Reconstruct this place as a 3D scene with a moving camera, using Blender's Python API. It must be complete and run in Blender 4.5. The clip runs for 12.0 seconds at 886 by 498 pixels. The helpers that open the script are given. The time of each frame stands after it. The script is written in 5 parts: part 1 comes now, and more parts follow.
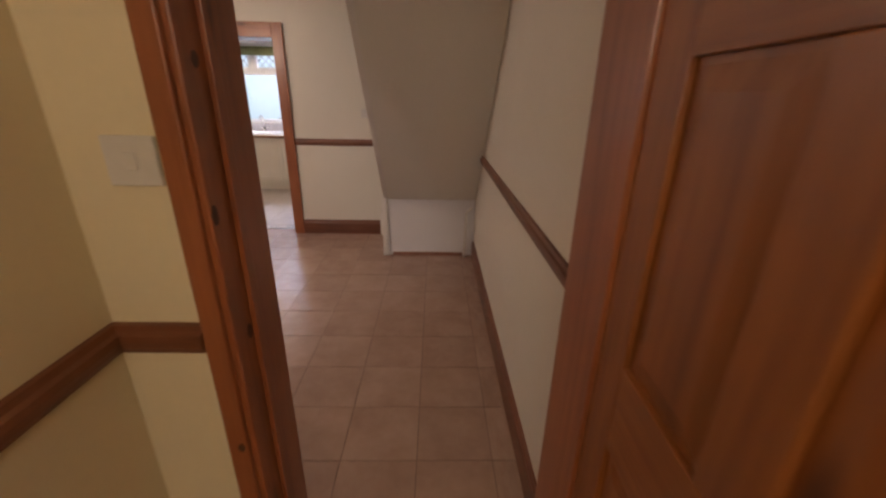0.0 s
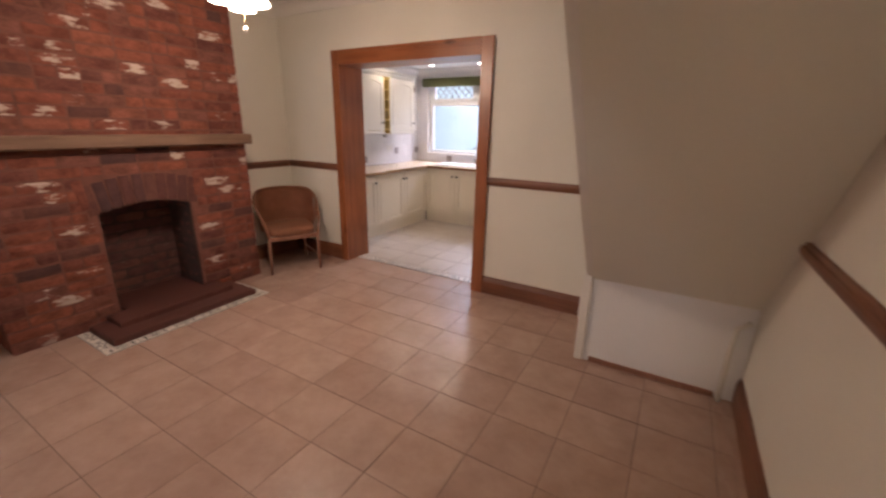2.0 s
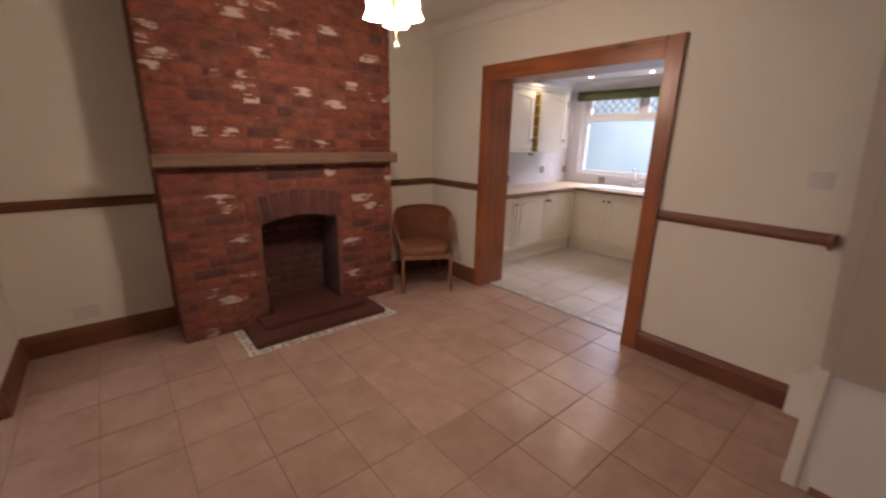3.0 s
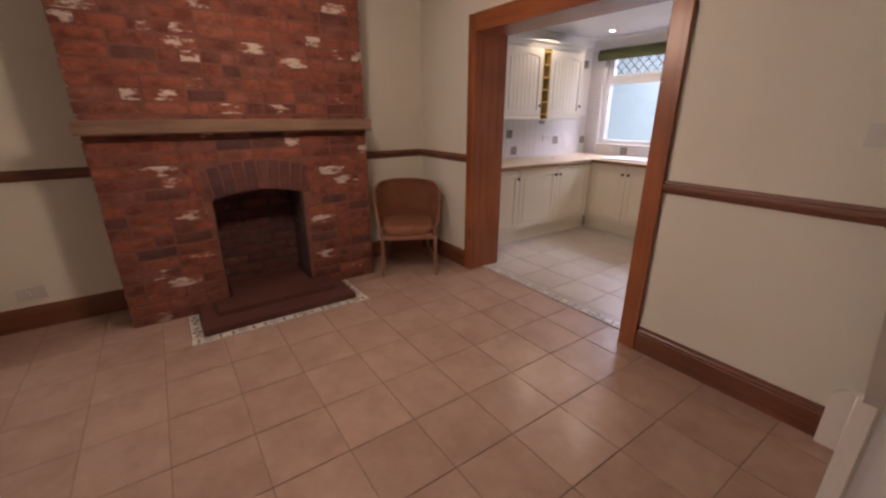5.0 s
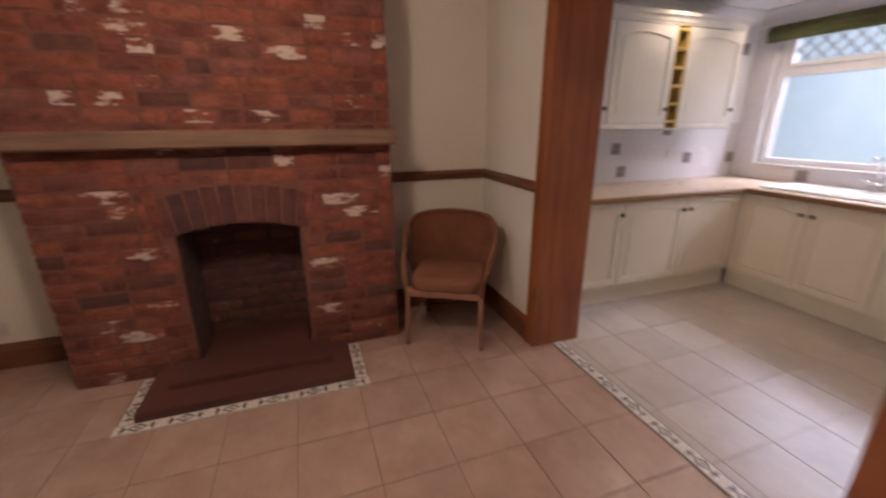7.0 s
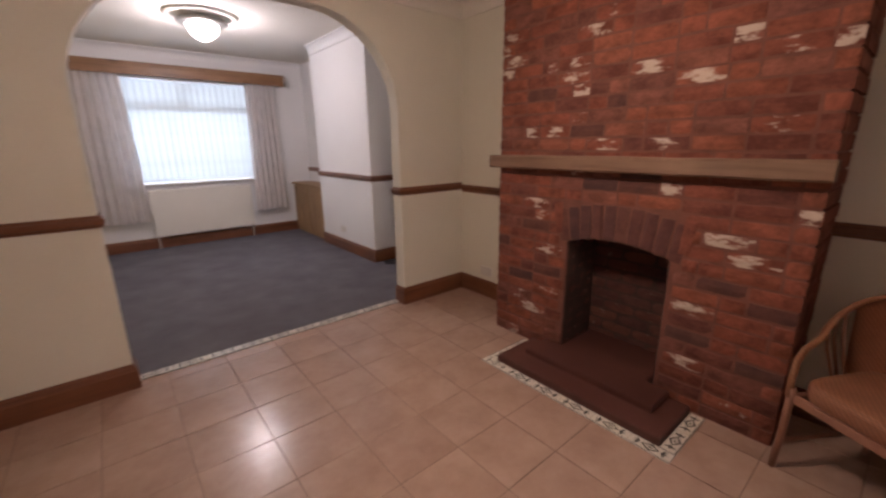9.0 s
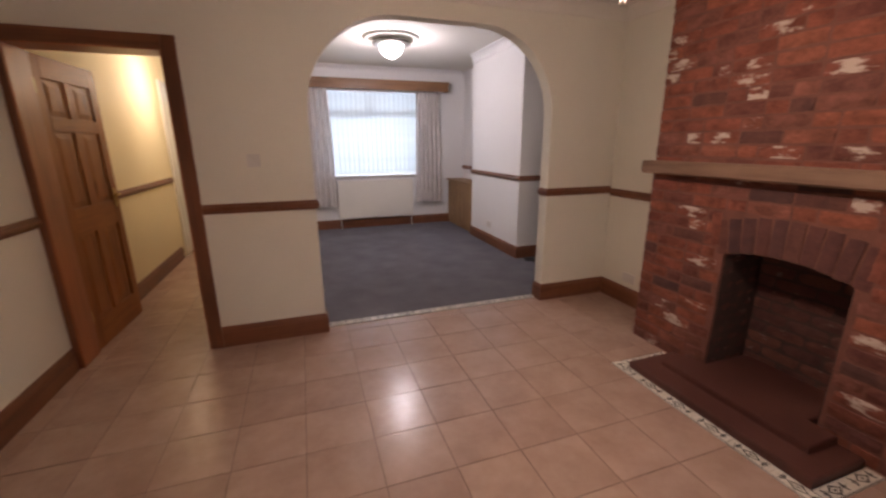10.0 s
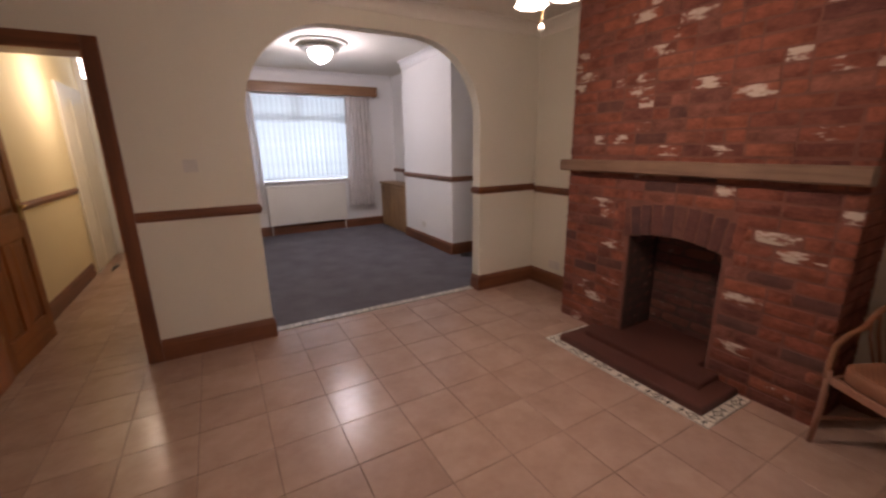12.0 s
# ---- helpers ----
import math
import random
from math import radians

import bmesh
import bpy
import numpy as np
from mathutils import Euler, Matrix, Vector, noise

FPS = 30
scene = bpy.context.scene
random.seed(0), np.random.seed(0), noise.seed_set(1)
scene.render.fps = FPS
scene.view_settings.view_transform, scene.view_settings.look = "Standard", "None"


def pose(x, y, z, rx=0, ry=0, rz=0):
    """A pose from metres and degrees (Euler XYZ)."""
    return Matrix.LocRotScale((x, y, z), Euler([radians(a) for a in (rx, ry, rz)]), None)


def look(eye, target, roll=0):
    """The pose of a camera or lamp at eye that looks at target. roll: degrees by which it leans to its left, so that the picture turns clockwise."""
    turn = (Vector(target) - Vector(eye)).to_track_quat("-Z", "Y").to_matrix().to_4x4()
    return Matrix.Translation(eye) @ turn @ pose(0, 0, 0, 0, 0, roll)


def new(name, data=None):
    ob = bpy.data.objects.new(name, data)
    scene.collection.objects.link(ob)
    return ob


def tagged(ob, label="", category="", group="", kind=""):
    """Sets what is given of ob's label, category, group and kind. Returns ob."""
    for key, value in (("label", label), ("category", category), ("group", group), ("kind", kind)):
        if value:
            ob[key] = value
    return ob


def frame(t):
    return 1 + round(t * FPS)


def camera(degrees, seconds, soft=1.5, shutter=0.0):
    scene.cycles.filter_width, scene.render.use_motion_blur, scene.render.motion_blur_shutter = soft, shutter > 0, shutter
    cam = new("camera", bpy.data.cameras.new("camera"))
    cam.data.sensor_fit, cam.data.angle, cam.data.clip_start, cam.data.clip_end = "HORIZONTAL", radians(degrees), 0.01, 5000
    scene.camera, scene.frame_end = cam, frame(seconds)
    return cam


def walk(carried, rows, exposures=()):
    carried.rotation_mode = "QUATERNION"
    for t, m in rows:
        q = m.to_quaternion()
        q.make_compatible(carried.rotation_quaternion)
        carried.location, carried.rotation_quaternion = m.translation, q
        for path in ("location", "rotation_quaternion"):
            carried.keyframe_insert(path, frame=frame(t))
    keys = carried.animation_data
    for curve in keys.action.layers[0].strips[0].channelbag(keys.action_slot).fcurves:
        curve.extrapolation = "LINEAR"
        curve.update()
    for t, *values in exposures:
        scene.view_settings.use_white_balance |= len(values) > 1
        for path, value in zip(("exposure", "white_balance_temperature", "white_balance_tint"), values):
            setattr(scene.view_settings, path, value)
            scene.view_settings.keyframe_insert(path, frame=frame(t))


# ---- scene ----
cam = camera(96.3, 12.0, soft=2.4, shutter=0.4)
PATH = [
    (0, (0.297, 0.353, 1.501), (0.343, 2.218, 0.777), 1.1),
    (0.5, (0.28, 0.724, 1.431), (0.192, 2.61, 0.771), 1.3),
    (1, (0.237, 1.061, 1.462), (-0.029, 2.946, 0.847), 0.7),
    (1.5, (0.244, 1.347, 1.455), (-0.349, 3.16, 0.854), 0.8),
    (2, (0.19, 1.59, 1.457), (-0.764, 3.244, 0.861), 1.2),
    (2.5, (0.022, 1.791, 1.478), (-1.2, 3.278, 0.934), 1.5),
    (3, (-0.084, 1.883, 1.483), (-1.556, 3.124, 0.943), 1.2),
    (3.2, (-0.082, 1.92, 1.48), (-1.618, 3.082, 0.946), 1.1),
    (4.8, (-0.098, 2.375, 1.388), (-1.625, 3.497, 0.746), 0.5),
    (5, (-0.106, 2.484, 1.383), (-1.658, 3.569, 0.739), 0.1),
    (5.5, (-0.251, 2.721, 1.37), (-1.792, 3.803, 0.698), 0.2),
    (6, (-0.404, 3.0, 1.364), (-1.959, 4.085, 0.728), -0.2),
    (6.5, (-0.677, 3.241, 1.372), (-2.294, 4.223, 0.722), -0.4),
    (7, (-0.874, 3.399, 1.381), (-2.673, 4.027, 0.773), -0.2),
    (7.5, (-1.118, 3.622, 1.41), (-3.043, 3.545, 0.87), -0.4),
    (7.7, (-1.124, 3.662, 1.416), (-3.03, 3.341, 0.906), 0.0),
    (9.3, (-0.991, 4.243, 1.431), (-2.045, 2.624, 0.914), -0.8),
    (9.5, (-0.965, 4.295, 1.44), (-1.913, 2.612, 0.921), -0.6),
    (10, (-0.883, 4.362, 1.468), (-1.511, 2.534, 0.954), -0.3),
    (10.5, (-0.764, 4.389, 1.477), (-1.284, 2.521, 0.986), -0.4),
    (11, (-0.685, 4.437, 1.462), (-1.256, 2.581, 0.986), -0.5),
    (11.5, (-0.664, 4.47, 1.458), (-1.388, 2.668, 0.978), -0.7),
    (12, (-0.698, 4.508, 1.461), (-1.647, 2.819, 0.961), -0.9),
]
EXPOSURES = [(0, 0.02, 6500, 21), (0.7, 0.34, 6500, 21), (1.5, 0.36, 6500, 21), (2.3, 0.12, 6500, 21), (3, -0.05, 6500, 22), (5, -0.08, 6500, 23), (5.5, -0.16, 6500, 24),
             (6.5, -0.12, 6500, 24), (7.5, -0.08, 6500, 24), (9.5, 0.06, 6500, 24), (10.5, 0.02, 6500, 24), (12, -0.12, 6500, 24)]
walk(cam, [(t, look(eye, target, roll)) for t, eye, target, roll in PATH], EXPOSURES)

# ---------------------------------------------------------------- light
world = bpy.data.worlds.new("overcast_sky")
scene.world = world
world.use_nodes = True
wn = world.node_tree.nodes
sky = wn.new("ShaderNodeTexSky")
sky.sky_type, sky.sun_disc, sky.sun_elevation, sky.sun_rotation = "NISHITA", False, radians(65), radians(197)
world.node_tree.links.new(sky.outputs[0], wn["Background"].inputs[0])
wn["Background"].inputs[1].default_value = 0.10


def lamp(name, kind, m, power, colour, size=0.1, size_y=None):
    data = bpy.data.lights.new(name, kind)
    data.energy, data.color = power, colour
    if kind == "AREA":
        data.size = size
        if size_y:
            data.shape, data.size_y = "RECTANGLE", size_y
    elif kind == "SUN":
        data.angle = size
    elif kind == "SPOT":
        data.spot_size, data.spot_blend, data.shadow_soft_size = radians(150), 0.6, size
    else:
        data.shadow_soft_size = size
    ob = new(name, data)
    ob.matrix_world = m
    return ob


WARM = (1.0, 0.785, 0.575)
DAY = (0.76, 0.82, 1.0)
lamp("sun", "SUN", look((-1.2, -4, 9), (0, 0, 0)), 2.4, (1.0, 0.96, 0.9), radians(12))
lamp("dining_bulb", "POINT", pose(-1.97, 3.12, 2.0), 36, WARM, 0.10)
lamp("dining_shade_light", "SPOT", pose(-1.97, 3.12, 2.0), 13, WARM, 0.10)
lamp("lounge_bulb", "POINT", pose(-2.03, -0.88, 2.43), 48, (1.0, 0.95, 0.93), 0.1)
lamp("hall_bulb", "POINT", pose(0.30, -1.2, 2.12), 25, (1.0, 0.82, 0.55), 0.09)
lamp("kitchen_daylight", "AREA", look((-2.62, 8.72, 2.85), (-2.58, 5.4, 1.0)), 146, DAY, 2.2, 0.9)
lamp("lounge_daylight", "AREA", look((-2.05, -3.9, 1.5), (-2.05, -1.0, 1.5)), 112, (0.74, 0.88, 1.0), 2.4, 1.5)
SPOTS = [(-3.24, 6.15), (-3.2, 7.02), (-2.45, 7.1), (-2.3, 6.05), (-1.5, 6.4)]
for sx, sy in SPOTS:
    lamp("downlight_bulb", "SPOT", pose(sx, sy, 2.265), 10, (1.0, 0.82, 0.58), 0.03)

# ---------------------------------------------------------------- materials


def nodes_of(name):
    m = bpy.data.materials.new(name)
    m.use_nodes = True
    t = m.node_tree
    return m, t.nodes, t.links, t.nodes["Principled BSDF"]


def grain_source(n, l, stretch=(1, 1, 1), seeded=False):
    co = n.new("ShaderNodeTexCoord")
    mp = n.new("ShaderNodeMapping")
    mp.inputs["Scale"].default_value = stretch
    l.new(co.outputs["Object"], mp.inputs["Vector"])
    if seeded:
        info = n.new("ShaderNodeObjectInfo")
        mul = n.new("ShaderNodeMath")
        mul.operation, mul.inputs[1].default_value = "MULTIPLY", 37.0
        l.new(info.outputs["Random"], mul.inputs[0])
        cx = n.new("ShaderNodeCombineXYZ")
        for i in range(3):
            l.new(mul.outputs[0], cx.inputs[i])
        l.new(cx.outputs[0], mp.inputs["Location"])
        return mp.outputs[0], info.outputs["Random"]
    return mp.outputs[0], None


def noise_of(n, l, vec, scale, detail=4.0, rough=0.55):
    t = n.new("ShaderNodeTexNoise")
    t.inputs["Scale"].default_value, t.inputs["Detail"].default_value = scale, detail
    t.inputs["Roughness"].default_value = rough
    l.new(vec, t.inputs["Vector"])
    return t.outputs["Fac"]


def ramp_of(n, l, fac, stops):
    r = n.new("ShaderNodeValToRGB")
    while len(r.color_ramp.elements) < len(stops):
        r.color_ramp.elements.new(0.5)
    for e, (p, c) in zip(r.color_ramp.elements, stops):
        e.position, e.color = p, (*c, 1)
    l.new(fac, r.inputs[0])
    return r.outputs[0]


def blend(n, l, fac, a, b, how="MIX"):
    m = n.new("ShaderNodeMixRGB")
    m.blend_type = how
    for sock, v in ((0, fac), (1, a), (2, b)):
        if isinstance(v, (int, float)):
            m.inputs[sock].default_value = v
        elif isinstance(v, tuple):
            m.inputs[sock].default_value = (*v, 1)
        else:
            l.new(v, m.inputs[sock])
    return m.outputs[0]


def bump_of(n, l, bsdf, height, strength, distance=0.004):
    b = n.new("ShaderNodeBump")
    b.inputs["Strength"].default_value, b.inputs["Distance"].default_value = strength, distance
    l.new(height, b.inputs["Height"])
    l.new(b.outputs[0], bsdf.inputs["Normal"])


def surface(name, dark, light, coarse, fine, rough, bump=0.15, metal=0.0, stretch=(1, 1, 1), seeded=False, rough_var=0.08, spec=0.5, grain=0.8):
    """A mottled surface: a coarse stain, a fine grain, relief and uneven gloss."""
    m, n, l, p = nodes_of(name)
    vec, rnd = grain_source(n, l, stretch, seeded)
    a, b = noise_of(n, l, vec, coarse, 3), noise_of(n, l, vec, fine, 5, 0.65)
    col = ramp_of(n, l, a, [(0.3, dark), (0.7, light)])
    shade = ramp_of(n, l, b, [(0.25, (grain, grain, grain)), (0.75, (1.0, 1.0, 1.0))])
    col = blend(n, l, 0.7, col, shade, "MULTIPLY")
    if rnd is not None:
        tone = ramp_of(n, l, rnd, [(0.0, (0.86, 0.86, 0.87)), (1.0, (1.0, 1.0, 1.0))])
        col = blend(n, l, 1.0, col, tone, "MULTIPLY")
    l.new(col, p.inputs["Base Color"])
    r = n.new("ShaderNodeMapRange")
    r.inputs[3].default_value, r.inputs[4].default_value = rough - rough_var, rough + rough_var
    l.new(a, r.inputs[0])
    l.new(r.outputs[0], p.inputs["Roughness"])
    p.inputs["Metallic"].default_value = metal
    p.inputs["Specular IOR Level"].default_value = spec
    if bump:
        bump_of(n, l, p, b, bump)
    return m


def timber(name, dark, light, axis, rough=0.35, knots=True):
    """Varnished pine: streaks along the axis, dark knots here and there."""
    m, n, l, p = nodes_of(name)
    st = [22.0, 22.0, 22.0]
    st["xyz".index(axis)] = 1.3
    vec, _ = grain_source(n, l, tuple(st))
    a = noise_of(n, l, vec, 1.0, 6, 0.6)
    vec2, _ = grain_source(n, l)
    b = noise_of(n, l, vec2, 2.5, 3)
    col = ramp_of(n, l, a, [(0.3, dark), (0.55, light), (0.75, tuple(0.75 * c for c in light))])
    tone = ramp_of(n, l, b, [(0.3, (0.72, 0.7, 0.7)), (0.7, (1.0, 1.0, 1.0))])
    col = blend(n, l, 1.0, col, tone, "MULTIPLY")
    if knots:
        v = n.new("ShaderNodeTexVoronoi")
        st2 = [9.0, 9.0, 9.0]
        st2["xyz".index(axis)] = 3.2
        vec3, _ = grain_source(n, l, tuple(st2))
        v.inputs["Scale"].default_value = 0.62
        l.new(vec3, v.inputs["Vector"])
        k = ramp_of(n, l, v.outputs["Distance"], [(0.06, (0.22, 0.15, 0.12)), (0.17, (1.0, 1.0, 1.0))])
        col = blend(n, l, 0.85, col, k, "MULTIPLY")
    l.new(col, p.inputs["Base Color"])
    p.inputs["Roughness"].default_value = rough
    p.inputs["Coat Weight"].default_value = 0.15
    p.inputs["Coat Roughness"].default_value = 0.25
    bump_of(n, l, p, a, 0.12, 0.002)
    return m


def brick_surface(name, sooty=0.0, cover=0.0, burnt=0.0):
    """Reclaimed red brick: tone by the piece, burnt headers, flakes of old white paint."""
    m, n, l, p = nodes_of(name)
    vec, rnd = grain_source(n, l, (1, 0.85, 1.25), True)
    a, b = noise_of(n, l, vec, 9, 4), noise_of(n, l, vec, 55, 5, 0.7)
    base = ramp_of(n, l, rnd, [(0.0, (0.165, 0.064, 0.053)), (0.14, (0.222, 0.075, 0.053)), (0.4, (0.275, 0.089, 0.059)),
                               (0.68, (0.312, 0.106, 0.064)), (0.86, (0.275, 0.110, 0.080)), (1.0, (0.215, 0.086, 0.068))])
    stain = ramp_of(n, l, a, [(0.36, (0.5, 0.46, 0.46)), (0.6, (1.0, 1.0, 1.0))])
    col = blend(n, l, 0.8, base, stain, "MULTIPLY")
    pits = ramp_of(n, l, b, [(0.3, (0.6, 0.58, 0.58)), (0.6, (1.0, 1.0, 1.0))])
    col = blend(n, l, 0.7, col, pits, "MULTIPLY")
    if burnt:
        col = blend(n, l, burnt, col, (0.05, 0.036, 0.038))
    if cover:
        # ragged remains of white paint, drawn out along the brick
        streak, _ = grain_source(n, l, (1, 0.55, 1.7), True)
        c = noise_of(n, l, streak, 15, 6, 0.68)
        sep = n.new("ShaderNodeSeparateXYZ")
        co = n.new("ShaderNodeTexCoord")
        l.new(co.outputs["Object"], sep.inputs[0])
        off = n.new("ShaderNodeMath")
        off.operation = "ABSOLUTE"
        l.new(sep.outputs["Y"], off.inputs[0])
        less = n.new("ShaderNodeMath")
        less.operation, less.inputs[1].default_value = "MULTIPLY_ADD", -1.5
        l.new(off.outputs[0], less.inputs[0])
        l.new(c, less.inputs[2])
        flake = ramp_of(n, l, less.outputs[0], [(0.575 - cover, (0.0, 0.0, 0.0)), (0.67 - cover, (0.9, 0.9, 0.9))])
        col = blend(n, l, flake, col, (0.55, 0.46, 0.40))
    if sooty:
        col = blend(n, l, sooty, col, (0.055, 0.034, 0.038))
    l.new(col, p.inputs["Base Color"])
    p.inputs["Roughness"].default_value = 0.85
    p.inputs["Specular IOR Level"].default_value = 0.25
    bump_of(n, l, p, b, 0.5, 0.006)
    return m


def tile_surface(name, dark, light, rough):
    """Glazed ceramic with cloudy mottling that changes from tile to tile."""
    m, n, l, p = nodes_of(name)
    vec, rnd = grain_source(n, l, (1, 1, 1), True)
    a, b = noise_of(n, l, vec, 5, 5, 0.6), noise_of(n, l, vec, 26, 4)
    col = ramp_of(n, l, a, [(0.3, dark), (0.65, light)])
    fine = ramp_of(n, l, b, [(0.3, (0.94, 0.92, 0.91)), (0.7, (1.0, 1.0, 1.0))])
    col = blend(n, l, 0.8, col, fine, "MULTIPLY")
    tone = ramp_of(n, l, rnd, [(0.0, (0.90, 0.88, 0.88)), (1.0, (1.0, 1.0, 1.0))])
    col = blend(n, l, 1.0, col, tone, "MULTIPLY")
    l.new(col, p.inputs["Base Color"])
    r = n.new("ShaderNodeMapRange")
    r.inputs[3].default_value, r.inputs[4].default_value = rough - 0.05, rough + 0.07
    l.new(b, r.inputs[0])
    l.new(r.outputs[0], p.inputs["Roughness"])
    bump_of(n, l, p, a, 0.10, 0.004)
    return m


def glowing(name, colour, strength, base=(0.9, 0.88, 0.84)):
    m, n, l, p = nodes_of(name)
    p.inputs["Base Color"].default_value = (*base, 1)
    p.inputs["Roughness"].default_value = 0.35
    p.inputs["Emission Color"].default_value = (*colour, 1)
    p.inputs["Emission Strength"].default_value = strength
    return m


def glass_pane(name, rough=0.02):
    m, n, l, p = nodes_of(name)
    p.inputs["Base Color"].default_value = (0.96, 0.98, 0.98, 1)
    p.inputs["Roughness"].default_value = rough
    p.inputs["Transmission Weight"].default_value = 1.0
    p.inputs["IOR"].default_value = 1.05
    return m


def cloth(name, colour, through_light):
    """A thin woven fabric that lets some daylight through."""
    m, n, l, p = nodes_of(name)
    vec, _ = grain_source(n, l)
    a, b = noise_of(n, l, vec, 6, 3), noise_of(n, l, vec, 300, 2)
    col = ramp_of(n, l, a, [(0.3, tuple(0.86 * c for c in colour)), (0.7, colour)])
    l.new(col, p.inputs["Base Color"])
    p.inputs["Roughness"].default_value = 0.9
    bump_of(n, l, p, b, 0.2, 0.001)
    tr = n.new("ShaderNodeBsdfTranslucent")
    l.new(col, tr.inputs[0])
    mx = n.new("ShaderNodeMixShader")
    mx.inputs[0].default_value = through_light
    l.new(p.outputs[0], mx.inputs[1])
    l.new(tr.outputs[0], mx.inputs[2])
    l.new(mx.outputs[0], n["Material Output"].inputs[0])
    return m


def weave(name, dark, light):
    m, n, l, p = nodes_of(name)
    vec, _ = grain_source(n, l)
    w1 = n.new("ShaderNodeTexWave")
    w1.bands_direction, w1.inputs["Scale"].default_value, w1.inputs["Distortion"].default_value = "Z", 34, 0.6
    w2 = n.new("ShaderNodeTexWave")
    w2.bands_direction, w2.inputs["Scale"].default_value, w2.inputs["Distortion"].default_value = "DIAGONAL", 26, 0.6
    l.new(vec, w1.inputs["Vector"])
    l.new(vec, w2.inputs["Vector"])
    mix = blend(n, l, 0.5, w1.outputs["Color"], w2.outputs["Color"])
    big = noise_of(n, l, vec, 7, 3)
    col = ramp_of(n, l, mix, [(0.2, dark), (0.8, light)])
    tone = ramp_of(n, l, big, [(0.3, (0.75, 0.72, 0.7)), (0.7, (1.0, 1.0, 1.0))])
    col = blend(n, l, 1.0, col, tone, "MULTIPLY")
    l.new(col, p.inputs["Base Color"])
    p.inputs["Roughness"].default_value = 0.7
    bump_of(n, l, p, mix, 0.6, 0.004)
    return m


PLASTER = surface("cream_emulsion", (0.69, 0.662, 0.585), (0.74, 0.712, 0.635), 0.9, 60, 0.75, 0.035, grain=0.955)
PLASTER_HALL = surface("yellow_cream_emulsion", (0.70, 0.61, 0.42), (0.75, 0.66, 0.47), 0.9, 60, 0.75, 0.035, grain=0.955)
PLASTER_WHITE = surface("white_emulsion", (0.74, 0.73, 0.74), (0.79, 0.78, 0.79), 0.8, 60, 0.7, 0.035, grain=0.955)
CEILING = surface("ceiling_white", (0.70, 0.67, 0.62), (0.76, 0.73, 0.68), 0.8, 40, 0.85, 0.2, grain=0.93)
GLOSS = surface("white_gloss_paint", (0.74, 0.71, 0.66), (0.79, 0.76, 0.71), 1.5, 40, 0.22, 0.05, grain=0.93)
PINE_X, PINE_Y, PINE_Z = (timber("red_pine_" + a, (0.25, 0.075, 0.026), (0.37, 0.122, 0.044), a) for a in "xyz")
RAIL_X, RAIL_Y, RAIL_Z = (timber("brown_rail_" + a, (0.115, 0.038, 0.018), (0.205, 0.072, 0.031), a, 0.42, False) for a in "xyz")
KNOT = surface("dark_pine_knot", (0.045, 0.014, 0.008), (0.10, 0.032, 0.016), 60, 200, 0.4, 0.1)
DOOR_Z = timber("honey_pine_z", (0.215, 0.064, 0.0125), (0.335, 0.112, 0.0235), "z", 0.52)
DOOR_Y = timber("honey_pine_y", (0.215, 0.064, 0.0125), (0.335, 0.112, 0.0235), "y", 0.52)
MANTEL = timber("worn_grey_oak", (0.13, 0.070, 0.043), (0.225, 0.132, 0.086), "y", 0.7)
OAK_X = timber("oak_pelmet", (0.17, 0.08, 0.035), (0.30, 0.15, 0.07), "x", 0.5)
OAK_Z = timber("oak_panel", (0.22, 0.12, 0.05), (0.36, 0.21, 0.10), "z", 0.5)
BRICK = brick_surface("reclaimed_brick")
PAINTED_BRICK = brick_surface("brick_with_old_paint", 0.0, 0.17)
FLAKED_BRICK = brick_surface("brick_with_paint_traces", 0.0, 0.095)
BURNT_BRICK = brick_surface("burnt_brick", 0.0, 0.0, 0.62)
SOOT_BRICK = brick_surface("sooty_brick", 0.62, 0.01)
SOOT_MORTAR = surface("sooty_mortar", (0.05, 0.028, 0.025), (0.085, 0.046, 0.04), 8, 90, 0.95, 0.5)
ARCH_BRICK = brick_surface("sooty_arch_brick", 0.6)
MORTAR = surface("red_mortar", (0.145, 0.056, 0.042), (0.215, 0.086, 0.064), 8, 90, 0.95, 0.5)
HEARTH = surface("brown_hearth_paint", (0.075, 0.026, 0.021), (0.115, 0.042, 0.033), 3, 60, 0.5, 0.25)
TILE = tile_surface("peach_floor_tile", (0.36, 0.236, 0.184), (0.45, 0.312, 0.250), 0.23)
TILE_K = tile_surface("pale_floor_tile", (0.43, 0.375, 0.32), (0.51, 0.455, 0.395), 0.33)
GROUT = surface("grey_brown_grout", (0.19, 0.122, 0.09), (0.25, 0.168, 0.126), 6, 80, 0.9, 0.3)
GROUT_K = surface("pale_grout", (0.33, 0.28, 0.235), (0.41, 0.35, 0.30), 6, 80, 0.9, 0.3)
BORDER = surface("white_border_tile", (0.62, 0.57, 0.50), (0.70, 0.65, 0.58), 12, 80, 0.3, 0.05, grain=0.93)
MOTIF = surface("black_tile_motif", (0.035, 0.03, 0.03), (0.06, 0.05, 0.05), 20, 90, 0.3, 0.05)
CARPET = surface("grey_blue_carpet", (0.12, 0.112, 0.13), (0.165, 0.156, 0.175), 3.2, 260, 0.97, 0.9, spec=0.1)
CREAM_UNIT = surface("cream_unit_paint", (0.77, 0.705, 0.58), (0.81, 0.745, 0.62), 2, 60, 0.38, 0.04, grain=0.93)
